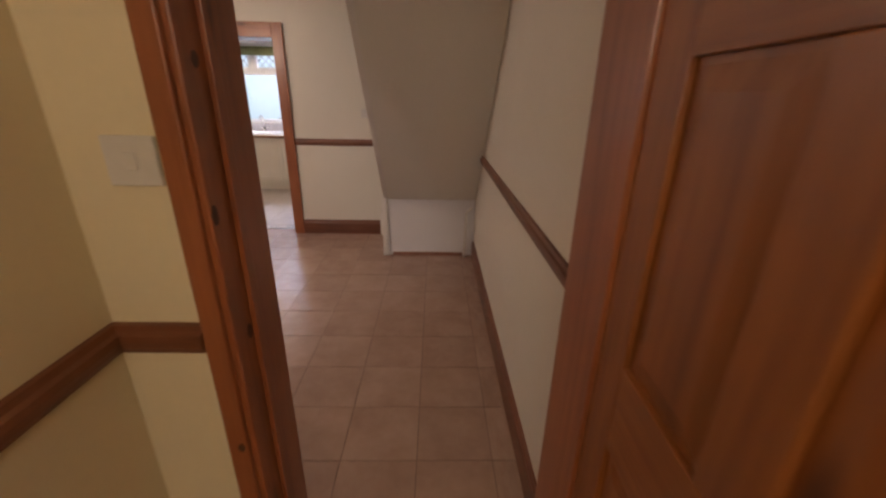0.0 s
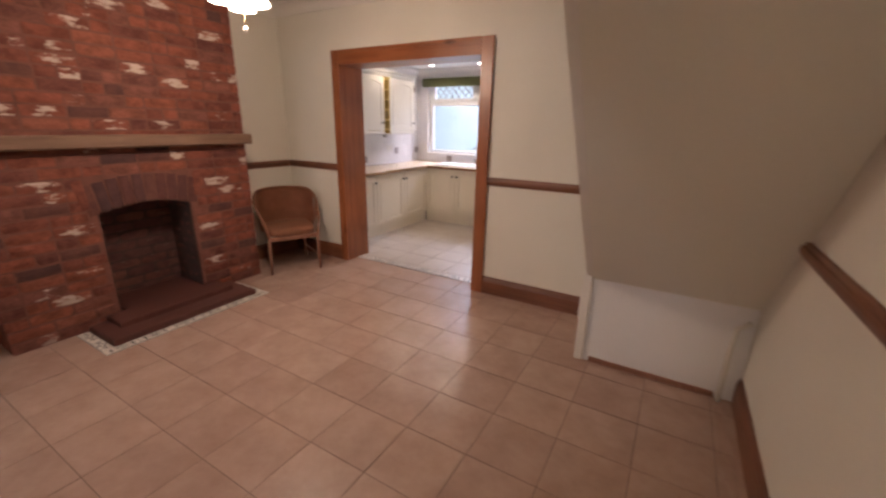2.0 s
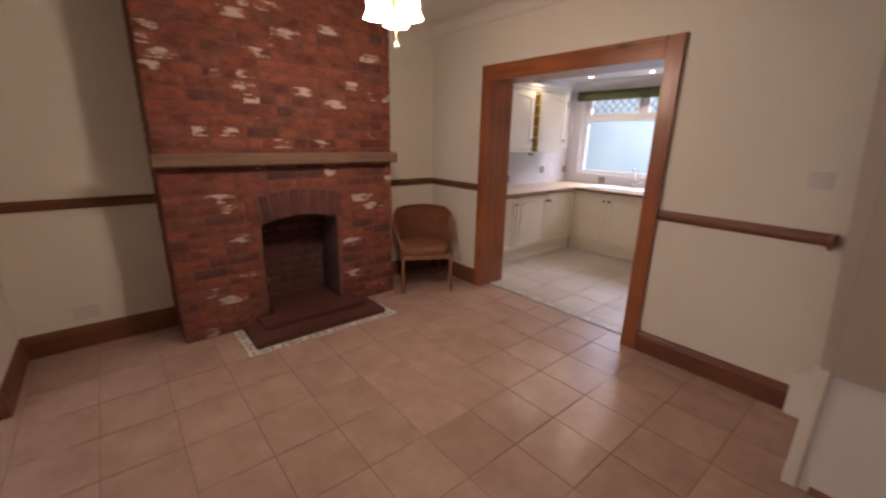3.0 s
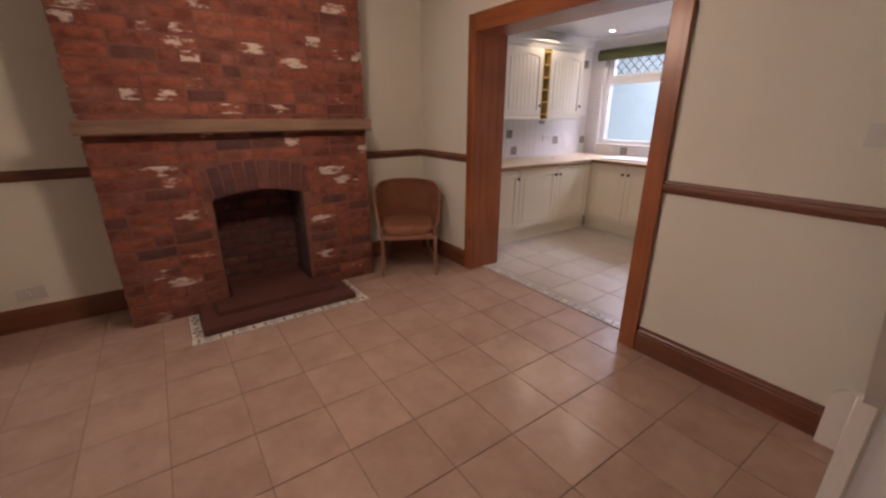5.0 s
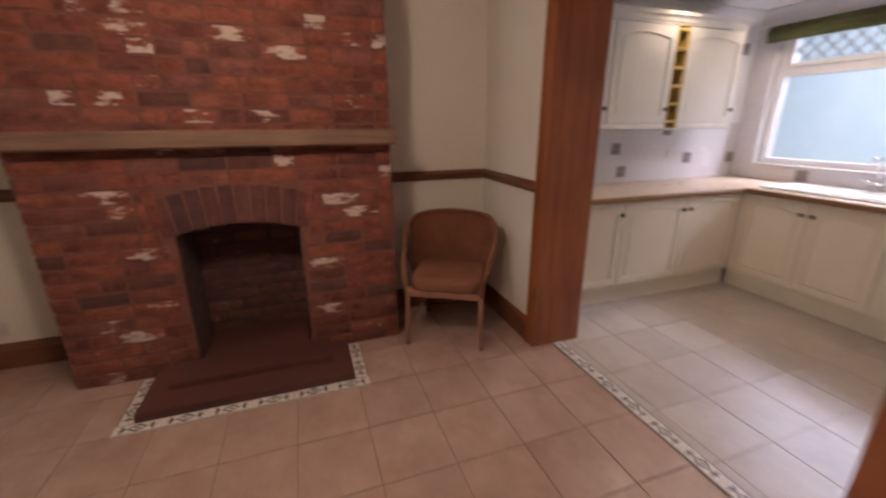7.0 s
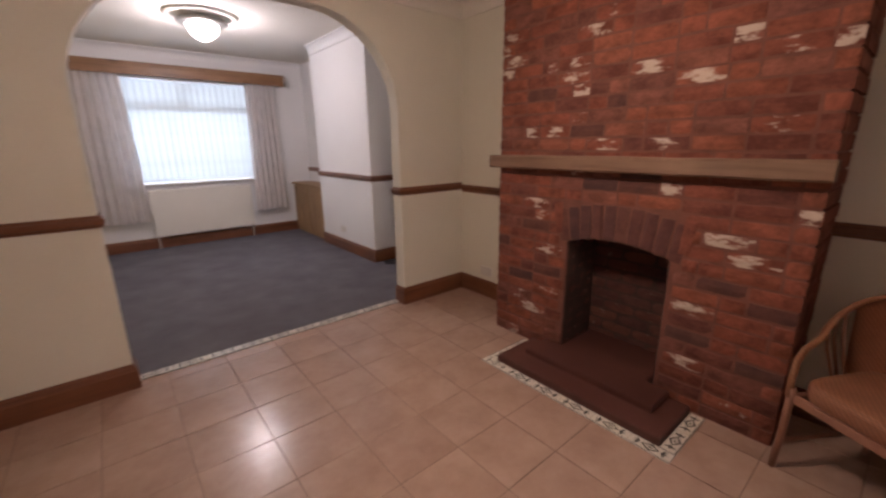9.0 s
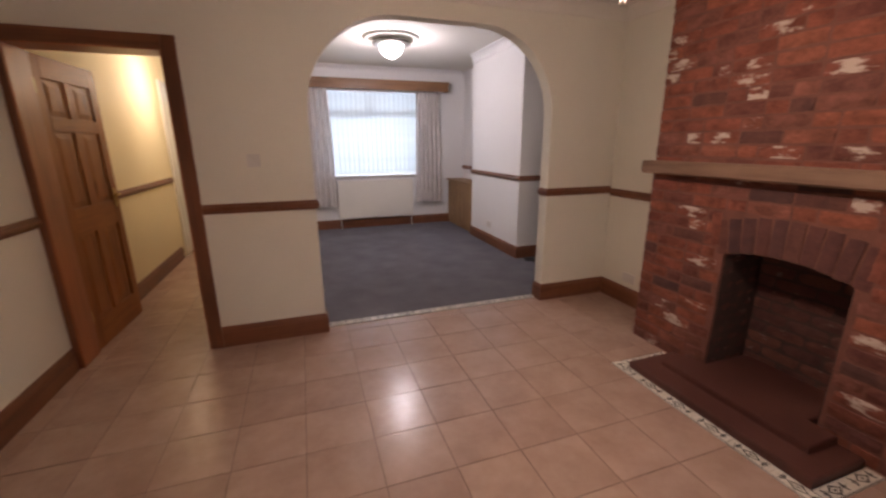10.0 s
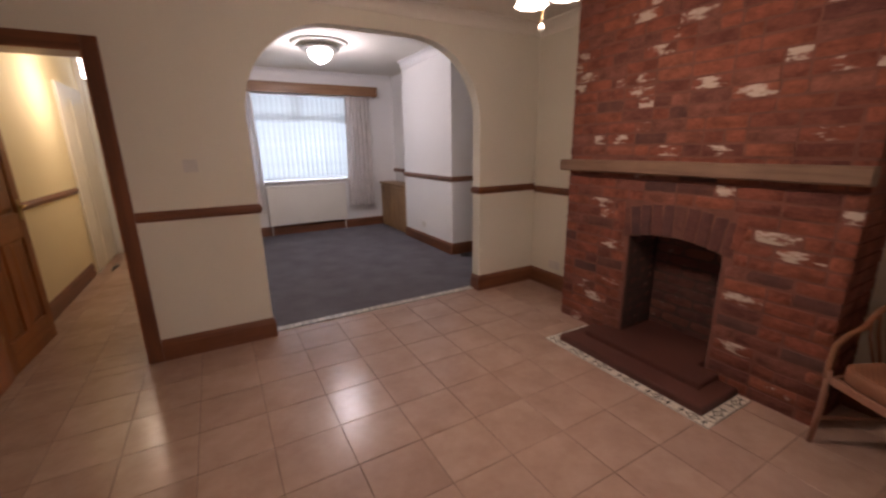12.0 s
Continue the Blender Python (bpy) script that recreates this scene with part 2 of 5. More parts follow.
WHITE_UNIT = surface("ivory_unit_paint", (0.72, 0.70, 0.65), (0.77, 0.75, 0.70), 2, 60, 0.35, 0.04, grain=0.93)
WORKTOP = surface("beige_laminate", (0.55, 0.42, 0.28), (0.66, 0.53, 0.38), 14, 90, 0.3, 0.05)
EDGE_WOOD = timber("worktop_edging", (0.22, 0.12, 0.05), (0.36, 0.21, 0.10), "y", 0.4, False)
# the yellow glow of the near downlight is put into the rack's colour
RACK_LIT_WOOD = surface("pine_rack_lit_yellow", (0.55, 0.38, 0.10), (0.68, 0.50, 0.17), 8, 60, 0.5, 0.1)
DARK_METAL = surface("dark_bronze", (0.05, 0.045, 0.04), (0.09, 0.08, 0.07), 20, 90, 0.4, 0.05, 0.9)
CHROME = surface("chrome", (0.62, 0.62, 0.62), (0.72, 0.72, 0.72), 10, 90, 0.15, 0.0, 1.0, rough_var=0.03)
BRASS = surface("worn_brass", (0.45, 0.30, 0.11), (0.62, 0.44, 0.18), 12, 90, 0.35, 0.05, 1.0)
PEWTER = surface("dull_pewter", (0.34, 0.33, 0.31), (0.46, 0.45, 0.43), 12, 90, 0.4, 0.05, 0.8)
PLASTIC = surface("white_plastic", (0.60, 0.575, 0.55), (0.65, 0.625, 0.60), 6, 60, 0.35, 0.0, grain=0.93)
UPVC = surface("white_upvc", (0.74, 0.75, 0.77), (0.79, 0.80, 0.82), 5, 60, 0.3, 0.0, grain=0.93)
SINK = surface("white_enamel", (0.76, 0.76, 0.75), (0.80, 0.80, 0.79), 5, 60, 0.2, 0.0, grain=0.93)
WALL_TILE = surface("cream_wall_tile", (0.68, 0.66, 0.68), (0.74, 0.72, 0.74), 3, 60, 0.25, 0.03, seeded=True, grain=0.93)
DECOR = surface("brown_decor_tile", (0.16, 0.13, 0.13), (0.34, 0.29, 0.29), 45, 120, 0.3, 0.1)
LEAD = surface("lead_strip", (0.10, 0.10, 0.11), (0.16, 0.16, 0.17), 20, 90, 0.6, 0.1)
GREEN = cloth("green_blind_fabric", (0.115, 0.125, 0.05), 0.1)
CURTAIN = cloth("mauve_curtain", (0.78, 0.73, 0.72), 0.3)
BLIND = cloth("white_blind_fabric", (0.74, 0.82, 0.85), 0.11)
WICKER = weave("woven_fibre", (0.185, 0.076, 0.036), (0.32, 0.14, 0.07))
BACK_WEAVE = weave("back_fibre", (0.36, 0.142, 0.078), (0.50, 0.216, 0.122))
SEAT_WEAVE = weave("seat_fibre", (0.225, 0.09, 0.046), (0.325, 0.138, 0.071))
CANE = surface("pale_cane", (0.25, 0.112, 0.072), (0.33, 0.158, 0.105), 9, 90, 0.5, 0.15)
RENDER = surface("white_render", (0.64, 0.79, 0.80), (0.74, 0.87, 0.88), 1.4, 30, 0.9, 0.4)
LEAF = surface("garden_leaf", (0.035, 0.09, 0.03), (0.08, 0.17, 0.05), 9, 60, 0.5, 0.1)
PAVING = surface("grey_paving", (0.22, 0.22, 0.21), (0.32, 0.31, 0.30), 2, 50, 0.9, 0.3)
DARK = surface("dark_stair_carpet", (0.045, 0.032, 0.03), (0.07, 0.05, 0.045), 6, 200, 0.97, 0.5, spec=0.1)
CABLE = surface("black_cable", (0.02, 0.02, 0.02), (0.035, 0.035, 0.035), 9, 60, 0.5, 0.0)
LIT_SHADE = glowing("lit_opal_glass", (1.0, 0.86, 0.68), 9.0)
LIT_BOWL = glowing("lit_cut_glass", (1.0, 0.95, 0.88), 9.0)
LIT_SPOT = glowing("lit_downlight", (1.0, 0.9, 0.78), 14.0)
PANE = glass_pane("window_glass")
FROST = glass_pane("frosted_glass", 0.45)

# ---------------------------------------------------------------- mesh helpers


def box(bm, a, b, bevel=0.0, seg=1):
    x0, y0, z0 = (min(p, q) for p, q in zip(a, b))
    x1, y1, z1 = (max(p, q) for p, q in zip(a, b))
    v = [bm.verts.new(p) for p in ((x0, y0, z0), (x1, y0, z0), (x1, y1, z0), (x0, y1, z0),
                                   (x0, y0, z1), (x1, y0, z1), (x1, y1, z1), (x0, y1, z1))]
    f = [bm.faces.new([v[i] for i in q]) for q in ((3, 2, 1, 0), (4, 5, 6, 7), (0, 1, 5, 4), (1, 2, 6, 5), (2, 3, 7, 6), (3, 0, 4, 7))]
    if bevel:
        bmesh.ops.bevel(bm, geom=list({e for q in f for e in q.edges}), offset=bevel, segments=seg, affect="EDGES", profile=0.6)
    return bm


def slab(a, b, bevel=0.0, seg=1):
    return box(bmesh.new(), a, b, bevel, seg)


def prism(outline, axis, lo, hi, bm=None):
    """A flat outline pulled along an axis. For x the outline is (y, z), for y (x, z), for z (x, y)."""
    bm = bm or bmesh.new()
    put = {"x": lambda u, v, w: (w, u, v), "y": lambda u, v, w: (u, w, v), "z": lambda u, v, w: (u, v, w)}[axis]
    a = [bm.verts.new(put(u, v, lo)) for u, v in outline]
    b = [bm.verts.new(put(u, v, hi)) for u, v in outline]
    bm.faces.new(a)
    bm.faces.new(b[::-1])
    for i in range(len(a)):
        j = (i + 1) % len(a)
        bm.faces.new((a[j], a[i], b[i], b[j]))
    bmesh.ops.recalc_face_normals(bm, faces=bm.faces[:])
    return bm


def lathe(profile, seg=24, at=(0, 0, 0), bm=None):
    """A profile of (radius, z) turned round the z axis."""
    bm = bm or bmesh.new()
    rings = []
    for r, z in profile:
        rings.append([bm.verts.new((at[0] + max(r, 1e-4) * math.cos(2 * math.pi * i / seg), at[1] + max(r, 1e-4) * math.sin(2 * math.pi * i / seg), at[2] + z)) for i in range(seg)])
    for p, q in zip(rings, rings[1:]):
        for i in range(seg):
            j = (i + 1) % seg
            bm.faces.new((p[i], p[j], q[j], q[i]))
    bm.faces.new(rings[0][::-1])
    bm.faces.new(rings[-1])
    for f in bm.faces:
        f.smooth = True
    return bm


def tube(points, radius, seg=8, bm=None):
    """A round bar through points; radius is one number or one for each point."""
    bm = bm or bmesh.new()
    pts = [Vector(p) for p in points]
    rings = []
    for i, p in enumerate(pts):
        d = (pts[min(i + 1, len(pts) - 1)] - pts[max(i - 1, 0)]).normalized()
        u = d.cross(Vector((0.13, 0.31, 0.94))).normalized()
        w = d.cross(u)
        r = radius if isinstance(radius, (int, float)) else radius[i]
        rings.append([bm.verts.new(p + r * (math.cos(2 * math.pi * k / seg) * u + math.sin(2 * math.pi * k / seg) * w)) for k in range(seg)])
    for p, q in zip(rings, rings[1:]):
        for i in range(seg):
            j = (i + 1) % seg
            bm.faces.new((p[i], p[j], q[j], q[i]))
    bm.faces.new(rings[0][::-1])
    bm.faces.new(rings[-1])
    for f in bm.faces:
        f.smooth = True
    bmesh.ops.recalc_face_normals(bm, faces=bm.faces[:])
    return bm


def moulding(profile, p0, p1, normal, bm=None, cut0=0.0, cut1=0.0):
    """A profile of (depth, height) run from p0 to p1 on a wall with that normal. cut: +1 mitres an inner corner, -1 an outer one."""
    bm = bm or bmesh.new()
    p0, p1, nv = Vector((*p0, 0)), Vector((*p1, 0)), Vector((*normal, 0))
    d = (p1 - p0).normalized()
    a = [bm.verts.new(p0 + nv * u + d * (u * cut0) + Vector((0, 0, h))) for u, h in profile]
    b = [bm.verts.new(p1 + nv * u - d * (u * cut1) + Vector((0, 0, h))) for u, h in profile]
    bm.faces.new(a)
    bm.faces.new(b[::-1])
    for i in range(len(a)):
        j = (i + 1) % len(a)
        bm.faces.new((a[j], a[i], b[i], b[j]))
    bmesh.ops.recalc_face_normals(bm, faces=bm.faces[:])
    return bm


def mesh_of(name, bm, material):
    me = bpy.data.meshes.new(name)
    bm.to_mesh(me)
    bm.free()
    me.materials.append(material)
    return me


def part(name, bm, material, parent, label=""):
    ob = new(name, mesh_of(name, bm, material))
    ob.parent = parent
    if label:
        tagged(ob, label)
    return ob


def thing(name, m, label, category, group=""):
    ob = new(name)
    ob.empty_display_size = 0.1
    ob.matrix_basis = m
    return tagged(ob, label, category, group)


def solid(name, bm, material, label, category, kind="", group=""):
    return tagged(new(name, mesh_of(name, bm, material)), label, category, group, kind)


def structure(name, bm, material, label, category):
    return solid(name, bm, material, label, category, "structure")

# ---------------------------------------------------------------- shell of the house
H, HL, HK = 2.58, 2.72, 2.30   # ceilings of the dining room, of lounge and hall, of the kitchen
HW = 2.74                   # top of the inner walls
XW, XE = -3.65, 0.69        # dining room, west and east
YS, YN = 1.27, 4.70         # dining room, south and north
YF = -2.85                  # inner face of the street wall
SLOPE = 1.10                # rise of the stair


def arch_line(x0, x1, spring, rise, reach, steps=10):
    """The head of the arch from x0 to x1: a rounded corner, a flat middle, a rounded corner."""
    pts = []
    for i in range(steps + 1):
        a = 0.5 * math.pi * i / steps
        pts.append((x0 + reach * (1 - math.cos(a)), spring + rise * math.sin(a)))
    for i in range(steps + 1):
        a = 0.5 * math.pi * (1 - i / steps)
        pts.append((x1 - reach * (1 - math.cos(a)), spring + rise * math.sin(a)))
    return pts


def wall_with_window(axis, u0, u1, height, w0, w1, sill, head, lo, hi):
    """A straight wall of four blocks round one opening."""
    bm = bmesh.new()
    for outline in ([(u0, 0), (w0, 0), (w0, height), (u0, height)], [(w1, 0), (u1, 0), (u1, height), (w1, height)],
                    [(w0, 0), (w1, 0), (w1, sill), (w0, sill)], [(w0, head), (w1, head), (w1, height), (w0, height)]):
        prism(outline, axis, lo, hi, bm)
    return bm


south = [(-4.0, 0), (-2.94, 0)] + arch_line(-2.94, -0.945, 1.70, 0.655, 0.66) + [(-0.945, 0), (-0.42, 0), (-0.42, HW), (-4.0, HW)]
bm = prism(south, "y", 1.15, YS)
prism([(-0.42, 0), (-0.14, 0), (-0.14, 2.06), (0.668, 2.06), (0.668, 0), (XE, 0), (XE, HW), (-0.42, HW)], "y", 1.07, YS, bm)
structure("wall_south", bm, PLASTER, "cream plaster wall with a rounded archway and a doorway", "wall")
north = [(-4.0, 0), (-2.83, 0), (-2.83, 2.025), (-1.255, 2.025), (-1.255, 0), (XE, 0), (XE, HW), (-4.0, HW)]
structure("wall_north", prism(north, "y", YN, 4.98), PLASTER, "cream plaster wall with a wide kitchen opening", "wall")
structure("wall_west", slab((-4.0, YS, 0), (XW, YN, HW)), PLASTER, "cream plaster wall of the chimney alcoves", "wall")
structure("wall_east", slab((XE, 1.07, 0), (0.95, 4.98, 4.6)), PLASTER, "cream plaster party wall beside the stair", "wall")
structure("wall_hall_east", slab((0.75, -3.1, 0), (0.95, 1.066, HW)), PLASTER_HALL, "yellowish cream hall wall", "wall")
structure("wall_hall_west", slab((-0.47, YF, 0), (-0.355, 1.068, HW)), PLASTER_HALL, "yellowish cream partition between hall and lounge", "wall")
structure("wall_lounge_west", slab((-4.0, YF, 0), (-3.78, 1.149, HW)), PLASTER_WHITE, "white lounge wall", "wall")
bm = wall_with_window("y", -4.0, -0.42, HW, -2.95, -1.15, 0.93, 2.36, -3.1, YF)
prism([(-0.42, 2.52), (0.95, 2.52), (0.95, HW), (-0.42, HW)], "y", -3.1, YF, bm)
prism([(-0.42, 0), (-0.28, 0), (-0.28, 2.52), (-0.42, 2.52)], "y", -3.1, YF, bm)
prism([(0.70, 0), (0.95, 0), (0.95, 2.52), (0.70, 2.52)], "y", -3.1, YF, bm)
structure("wall_street", bm, PLASTER_WHITE, "white street wall with a window and the front door", "wall")
structure("wall_kitchen_west", slab((-4.0, 4.984, 0), (-3.73, 7.7, H)), PLASTER_WHITE, "white kitchen wall above the worktop", "wall")
structure("wall_kitchen_north", wall_with_window("y", -3.73, -0.3, H, -3.54, -1.72, 1.0, 2.17, 7.45, 7.7), PLASTER_WHITE, "white kitchen wall with a wide window", "wall")
structure("wall_kitchen_east", slab((-0.5, 4.984, 0), (-0.3, 7.446, H)), PLASTER_WHITE, "white kitchen wall", "wall")

bm = bmesh.new()
box(bm, (XW + 0.001, YS + 0.001, H), (-0.17, YN - 0.001, H + 0.12))
box(bm, (-0.17, YS + 0.001, H), (XE - 0.001, 2.14, H + 0.12))
structure("ceiling", bm, CEILING, "white dining room ceiling", "ceiling")
structure("ceiling_lounge", slab((-3.779, YF + 0.001, HL), (-0.471, 1.149, HL + 0.12)), CEILING, "white lounge ceiling", "ceiling")
structure("ceiling_hall", slab((-0.354, YF + 0.001, HL), (0.749, 1.065, HL + 0.12)), CEILING, "white hall ceiling", "ceiling")
structure("ceiling_kitchen", slab((-3.728, 4.984, HK), (-0.5, 7.446, HK + 0.1)), PLASTER_WHITE, "white kitchen ceiling with downlights", "ceiling")
bm = bmesh.new()
box(bm, (-0.27, 2.0, H + 0.121), (-0.17, 4.98, 4.6))
box(bm, (-0.17, 1.9, H + 0.12), (XE, 2.0, 4.6))
box(bm, (-0.27, 1.9, 4.6), (0.95, 4.98, 4.7))
box(bm, (-0.17, 4.70, HW), (XE, 4.98, 4.6))
structure("wall_stairwell", bm, PLASTER, "plain walls closing the stairwell above", "wall")

# coving
COVE = [(0.0, 0.0), (0.0, -0.10), (0.012, -0.10)] + [(0.10 - 0.088 * math.cos(a), -0.10 + 0.088 * math.sin(a)) for a in (0.25, 0.55, 0.85, 1.15, 1.4)] + [(0.10, -0.012), (0.10, 0.0)]


def coving(name, p0, p1, normal, top=H, material=CEILING):
    return structure(name, moulding([(u, top - 0.002 + h) for u, h in COVE], p0, p1, normal, None, 1, 1), material, "white coving between wall and ceiling", "coving")


coving("coving_south", (XW, YS), (-0.17, YS), (0, 1))
coving("coving_north", (XW, YN), (-0.17, YN), (0, -1))
coving("coving_west_1", (XW, YS), (XW, 2.13), (1, 0))
coving("coving_west_2", (XW, 3.90), (XW, YN), (1, 0))
coving("coving_lounge_1", (-3.78, YF), (-0.47, YF), (0, 1), HL, PLASTER_WHITE)
coving("coving_lounge_2", (-3.43, -1.6), (-3.43, -0.085), (1, 0), HL, PLASTER_WHITE)
coving("coving_kitchen_1", (-3.73, 7.45), (-0.5, 7.45), (0, -1), HK, PLASTER_WHITE)
coving("coving_kitchen_2", (-3.73, 4.984), (-3.73, 7.45), (1, 0), HK, PLASTER_WHITE)

# skirting boards and dado rails
SKIRT = [(0, 0), (0.020, 0), (0.020, 0.115), (0.016, 0.125), (0.016, 0.135), (0.010, 0.142), (0.007, 0.155), (0, 0.158)]
DADO = [(0, 1.0), (0.012, 1.004), (0.016, 1.016), (0.024, 1.022), (0.026, 1.036), (0.024, 1.050), (0.015, 1.055), (0.012, 1.068), (0, 1.070)]
DADO_LOW = [(u, h - 0.022) for u, h in DADO]
RUNS = [  # from, to, normal, mitres, which rails
    ((-0.945, YS), (-0.205, YS), (0, 1), -1, 0), ((-3.65, YS), (-2.94, YS), (0, 1), 1, -1),
    ((-2.94, 1.15), (-2.94, YS), (1, 0), 0, -1), ((-0.945, 1.15), (-0.945, YS), (-1, 0), 0, -1),
    ((XW, YS), (XW, 2.13), (1, 0), 1, 0), ((XW, 3.90), (XW, YN), (1, 0), 0, 1),
    ((XW, YN), (-2.885, YN), (0, -1), 1, 0), ((-1.178, YN), (-0.30, YN), (0, -1), 0, 0),
]
for i, (p0, p1, nv, c0, c1) in enumerate(RUNS):
    along = "x" if nv[0] == 0 else "y"
    rail = RAIL_X if along == "x" else RAIL_Y
    structure("baseboard_%d" % (i + 1), moulding(SKIRT, p0, p1, nv, None, c0, c1), rail, "dark varnished wooden skirting board", "skirting board")
    structure("trim_dado_%d" % (i + 1), moulding(DADO if i < 4 else DADO_LOW, p0, p1, nv, None, c0, c1), rail, "dark varnished wooden dado rail", "dado rail")
structure("baseboard_east", moulding(SKIRT, (XE, 1.292), (XE, 4.05), (-1, 0)), RAIL_Y, "dark varnished wooden skirting board", "skirting board")
structure("trim_dado_east", moulding(DADO_LOW, (XE, 1.292), (XE, 3.62), (-1, 0)), RAIL_Y, "dark varnished wooden dado rail", "dado rail")
structure("trim_dado_return", moulding(DADO_LOW, (-0.30, YN), (-0.30, YN - 0.13), (-1, 0)), RAIL_Y, "short dado return beside the stair foot", "dado rail")
structure("baseboard_hall_1", moulding(SKIRT, (0.75, -1.62), (0.75, 1.0), (-1, 0)), RAIL_Y, "brown wooden hall skirting", "skirting board")
structure("trim_dado_hall_1", moulding([(u, h - 0.010) for u, h in DADO], (0.75, -1.72), (0.75, 1.0), (-1, 0)), RAIL_Y, "brown wooden hall dado rail", "dado rail")
structure("baseboard_hall_2", moulding(SKIRT, (-0.355, YF), (-0.355, 1.066), (1, 0), None, 0, 1), RAIL_Y, "brown wooden hall skirting", "skirting board")
structure("trim_dado_hall_2", moulding([(u, h - 0.010) for u, h in DADO], (-0.355, YF), (-0.355, 1.066), (1, 0), None, 0, 1), RAIL_Y, "brown wooden hall dado rail", "dado rail")
structure("baseboard_hall_3", moulding(SKIRT, (-0.355, 1.062), (-0.17, 1.062), (0, -1), None, 1, 0), RAIL_X, "brown wooden hall skirting", "skirting board")
structure("trim_dado_hall_3", moulding([(u, h - 0.010) for u, h in DADO], (-0.355, 1.062), (-0.17, 1.062), (0, -1), None, 1, 0), RAIL_X, "brown wooden hall dado rail", "dado rail")
structure("plaster_hall_return", slab((-0.354, 1.062, 0.0), (-0.13, 1.068, HL - 0.001)), PLASTER_HALL, "yellowish cream strip of hall wall beside the door", "wall")
# lounge
structure("lounge_breast", slab((-3.776, -1.6, 0), (-3.43, -0.085, HL - 0.001)), PLASTER_WHITE, "white plastered lounge chimney breast", "chimney breast")
for i, (p0, p1, nv, c0, c1) in enumerate([((-3.43, -1.6), (-3.43, -0.085), (1, 0), 0, -1), ((-3.78, -0.085), (-3.43, -0.085), (0, 1), 0, -1),
                                          ((-3.78, YF), (-0.47, YF), (0, 1), 0, 0), ((-3.78, -0.065), (-3.78, 1.149), (1, 0), 0, 0)]):
    along = RAIL_X if nv[0] == 0 else RAIL_Y
    structure("baseboard_lounge_%d" % (i + 1), moulding(SKIRT, p0, p1, nv, None, c0, c1), along, "dark wooden lounge skirting", "skirting board")
    if i != 2:
        structure("trim_dado_lounge_%d" % (i + 1), moulding(DADO, p0, p1, nv, None, c0, c1), along, "dark wooden lounge dado rail", "dado rail")
structure("trim_dado_lounge_5", moulding(DADO, (-3.78, YF), (-3.78, -1.6), (1, 0)), RAIL_Y, "dark wooden dado rail in the lounge alcove", "dado rail")

# ---------------------------------------------------------------- door linings and frames
kf = thing("kitchen_door_frame", pose(0, 0, 0), "wide red-brown pine door frame round the kitchen opening", "door frame")
tagged(kf, kind="structure")


def board(name, a, b, parent, material, bevel=0.004):
    return part(name, slab(a, b, bevel, 2), material, parent)


board("jamb", (-2.83, 4.694, 0), (-2.80, 5.0, 1.99), kf, PINE_Z)
board("jamb", (-1.285, 4.694, 0), (-1.255, 5.0, 1.99), kf, PINE_Z)
board("head_lining", (-2.83, 4.694, 1.99), (-1.255, 5.0, 2.024), kf, PINE_X)
for x0, x1 in ((-2.883, -2.80), (-1.285, -1.178)):
    a = board("architrave", (x0, 4.676, 0), (x1, 4.699, 2.12), kf, PINE_Z)
    o = x0 if x0 < -2 else x1 - 0.03
    part("bead", slab((o, 4.668, 0), (o + 0.03, 4.6755, 2.12), 0.003, 2), PINE_Z, a)
a = board("architrave_head", (-2.799, 4.676, 1.99), (-1.286, 4.699, 2.12), kf, PINE_X)
part("bead", slab((-2.80, 4.668, 2.09), (-1.285, 4.6755, 2.12), 0.003, 2), PINE_X, a)
for x0, x1 in ((-2.883, -2.80), (-1.285, -1.19)):
    board("back_architrave", (x0, 5.001, 0), (x1, 5.018, 2.1), kf, PINE_Z)

hf = thing("hall_door_frame", pose(0, 0, 0), "red-brown pine door frame between dining room and hall", "door frame")
tagged(hf, kind="structure")
board("jamb", (-0.139, 1.056, 0), (-0.11, 1.284, 2.03), hf, PINE_Z)
board("jamb", (0.642, 1.056, 0), (0.667, 1.284, 2.03), hf, PINE_Z)
board("head_lining", (-0.139, 1.056, 2.03), (0.667, 1.284, 2.058), hf, PINE_X)
board("door_stop", (-0.1095, 1.13, 0), (-0.098, 1.16, 2.03), hf, PINE_Z, 0.002)
for y0, y1 in ((1.271, 1.291), (1.043, 1.0625)):
    inside = y0 > 1.2
    mz, mx, edge = (RAIL_Z, RAIL_X, -0.203) if inside else (PINE_Z, PINE_X, -0.168)
    board("architrave", (edge, y0, 0), (-0.124, y1, 2.118), hf, mz)
    board("architrave_head", (-0.123, y0, 2.036), (0.652, y1, 2.118), hf, mx)
    board("architrave", (0.653, y0, 0), (0.6885, y1, 2.118), hf, mz)

# six-panel door, open against the hall wall
hd = thing("panel_door", pose(0.672, 1.05, 0.006, 0, 0, -2.6), "honey-varnished six-panel pine door standing open against the wall", "door")
W, T, DH = 0.755, 0.04, 2.02
cols = [(0.0, 0.10), (0.3275, 0.4275), (0.655, W)]
rows = [(0.0, 0.21), (0.84, 1.03), (1.55, 1.64), (1.88, DH)]
for c0, c1 in (cols[0], cols[2]):
    part("stile", slab((-T / 2, -c1, 0), (T / 2, -c0, DH), 0.003, 2), DOOR_Z, hd)
for z0, z1 in rows:
    part("rail", slab((-T / 2, -0.6545, z0), (T / 2, -0.1005, z1), 0.003, 2), DOOR_Y, hd)
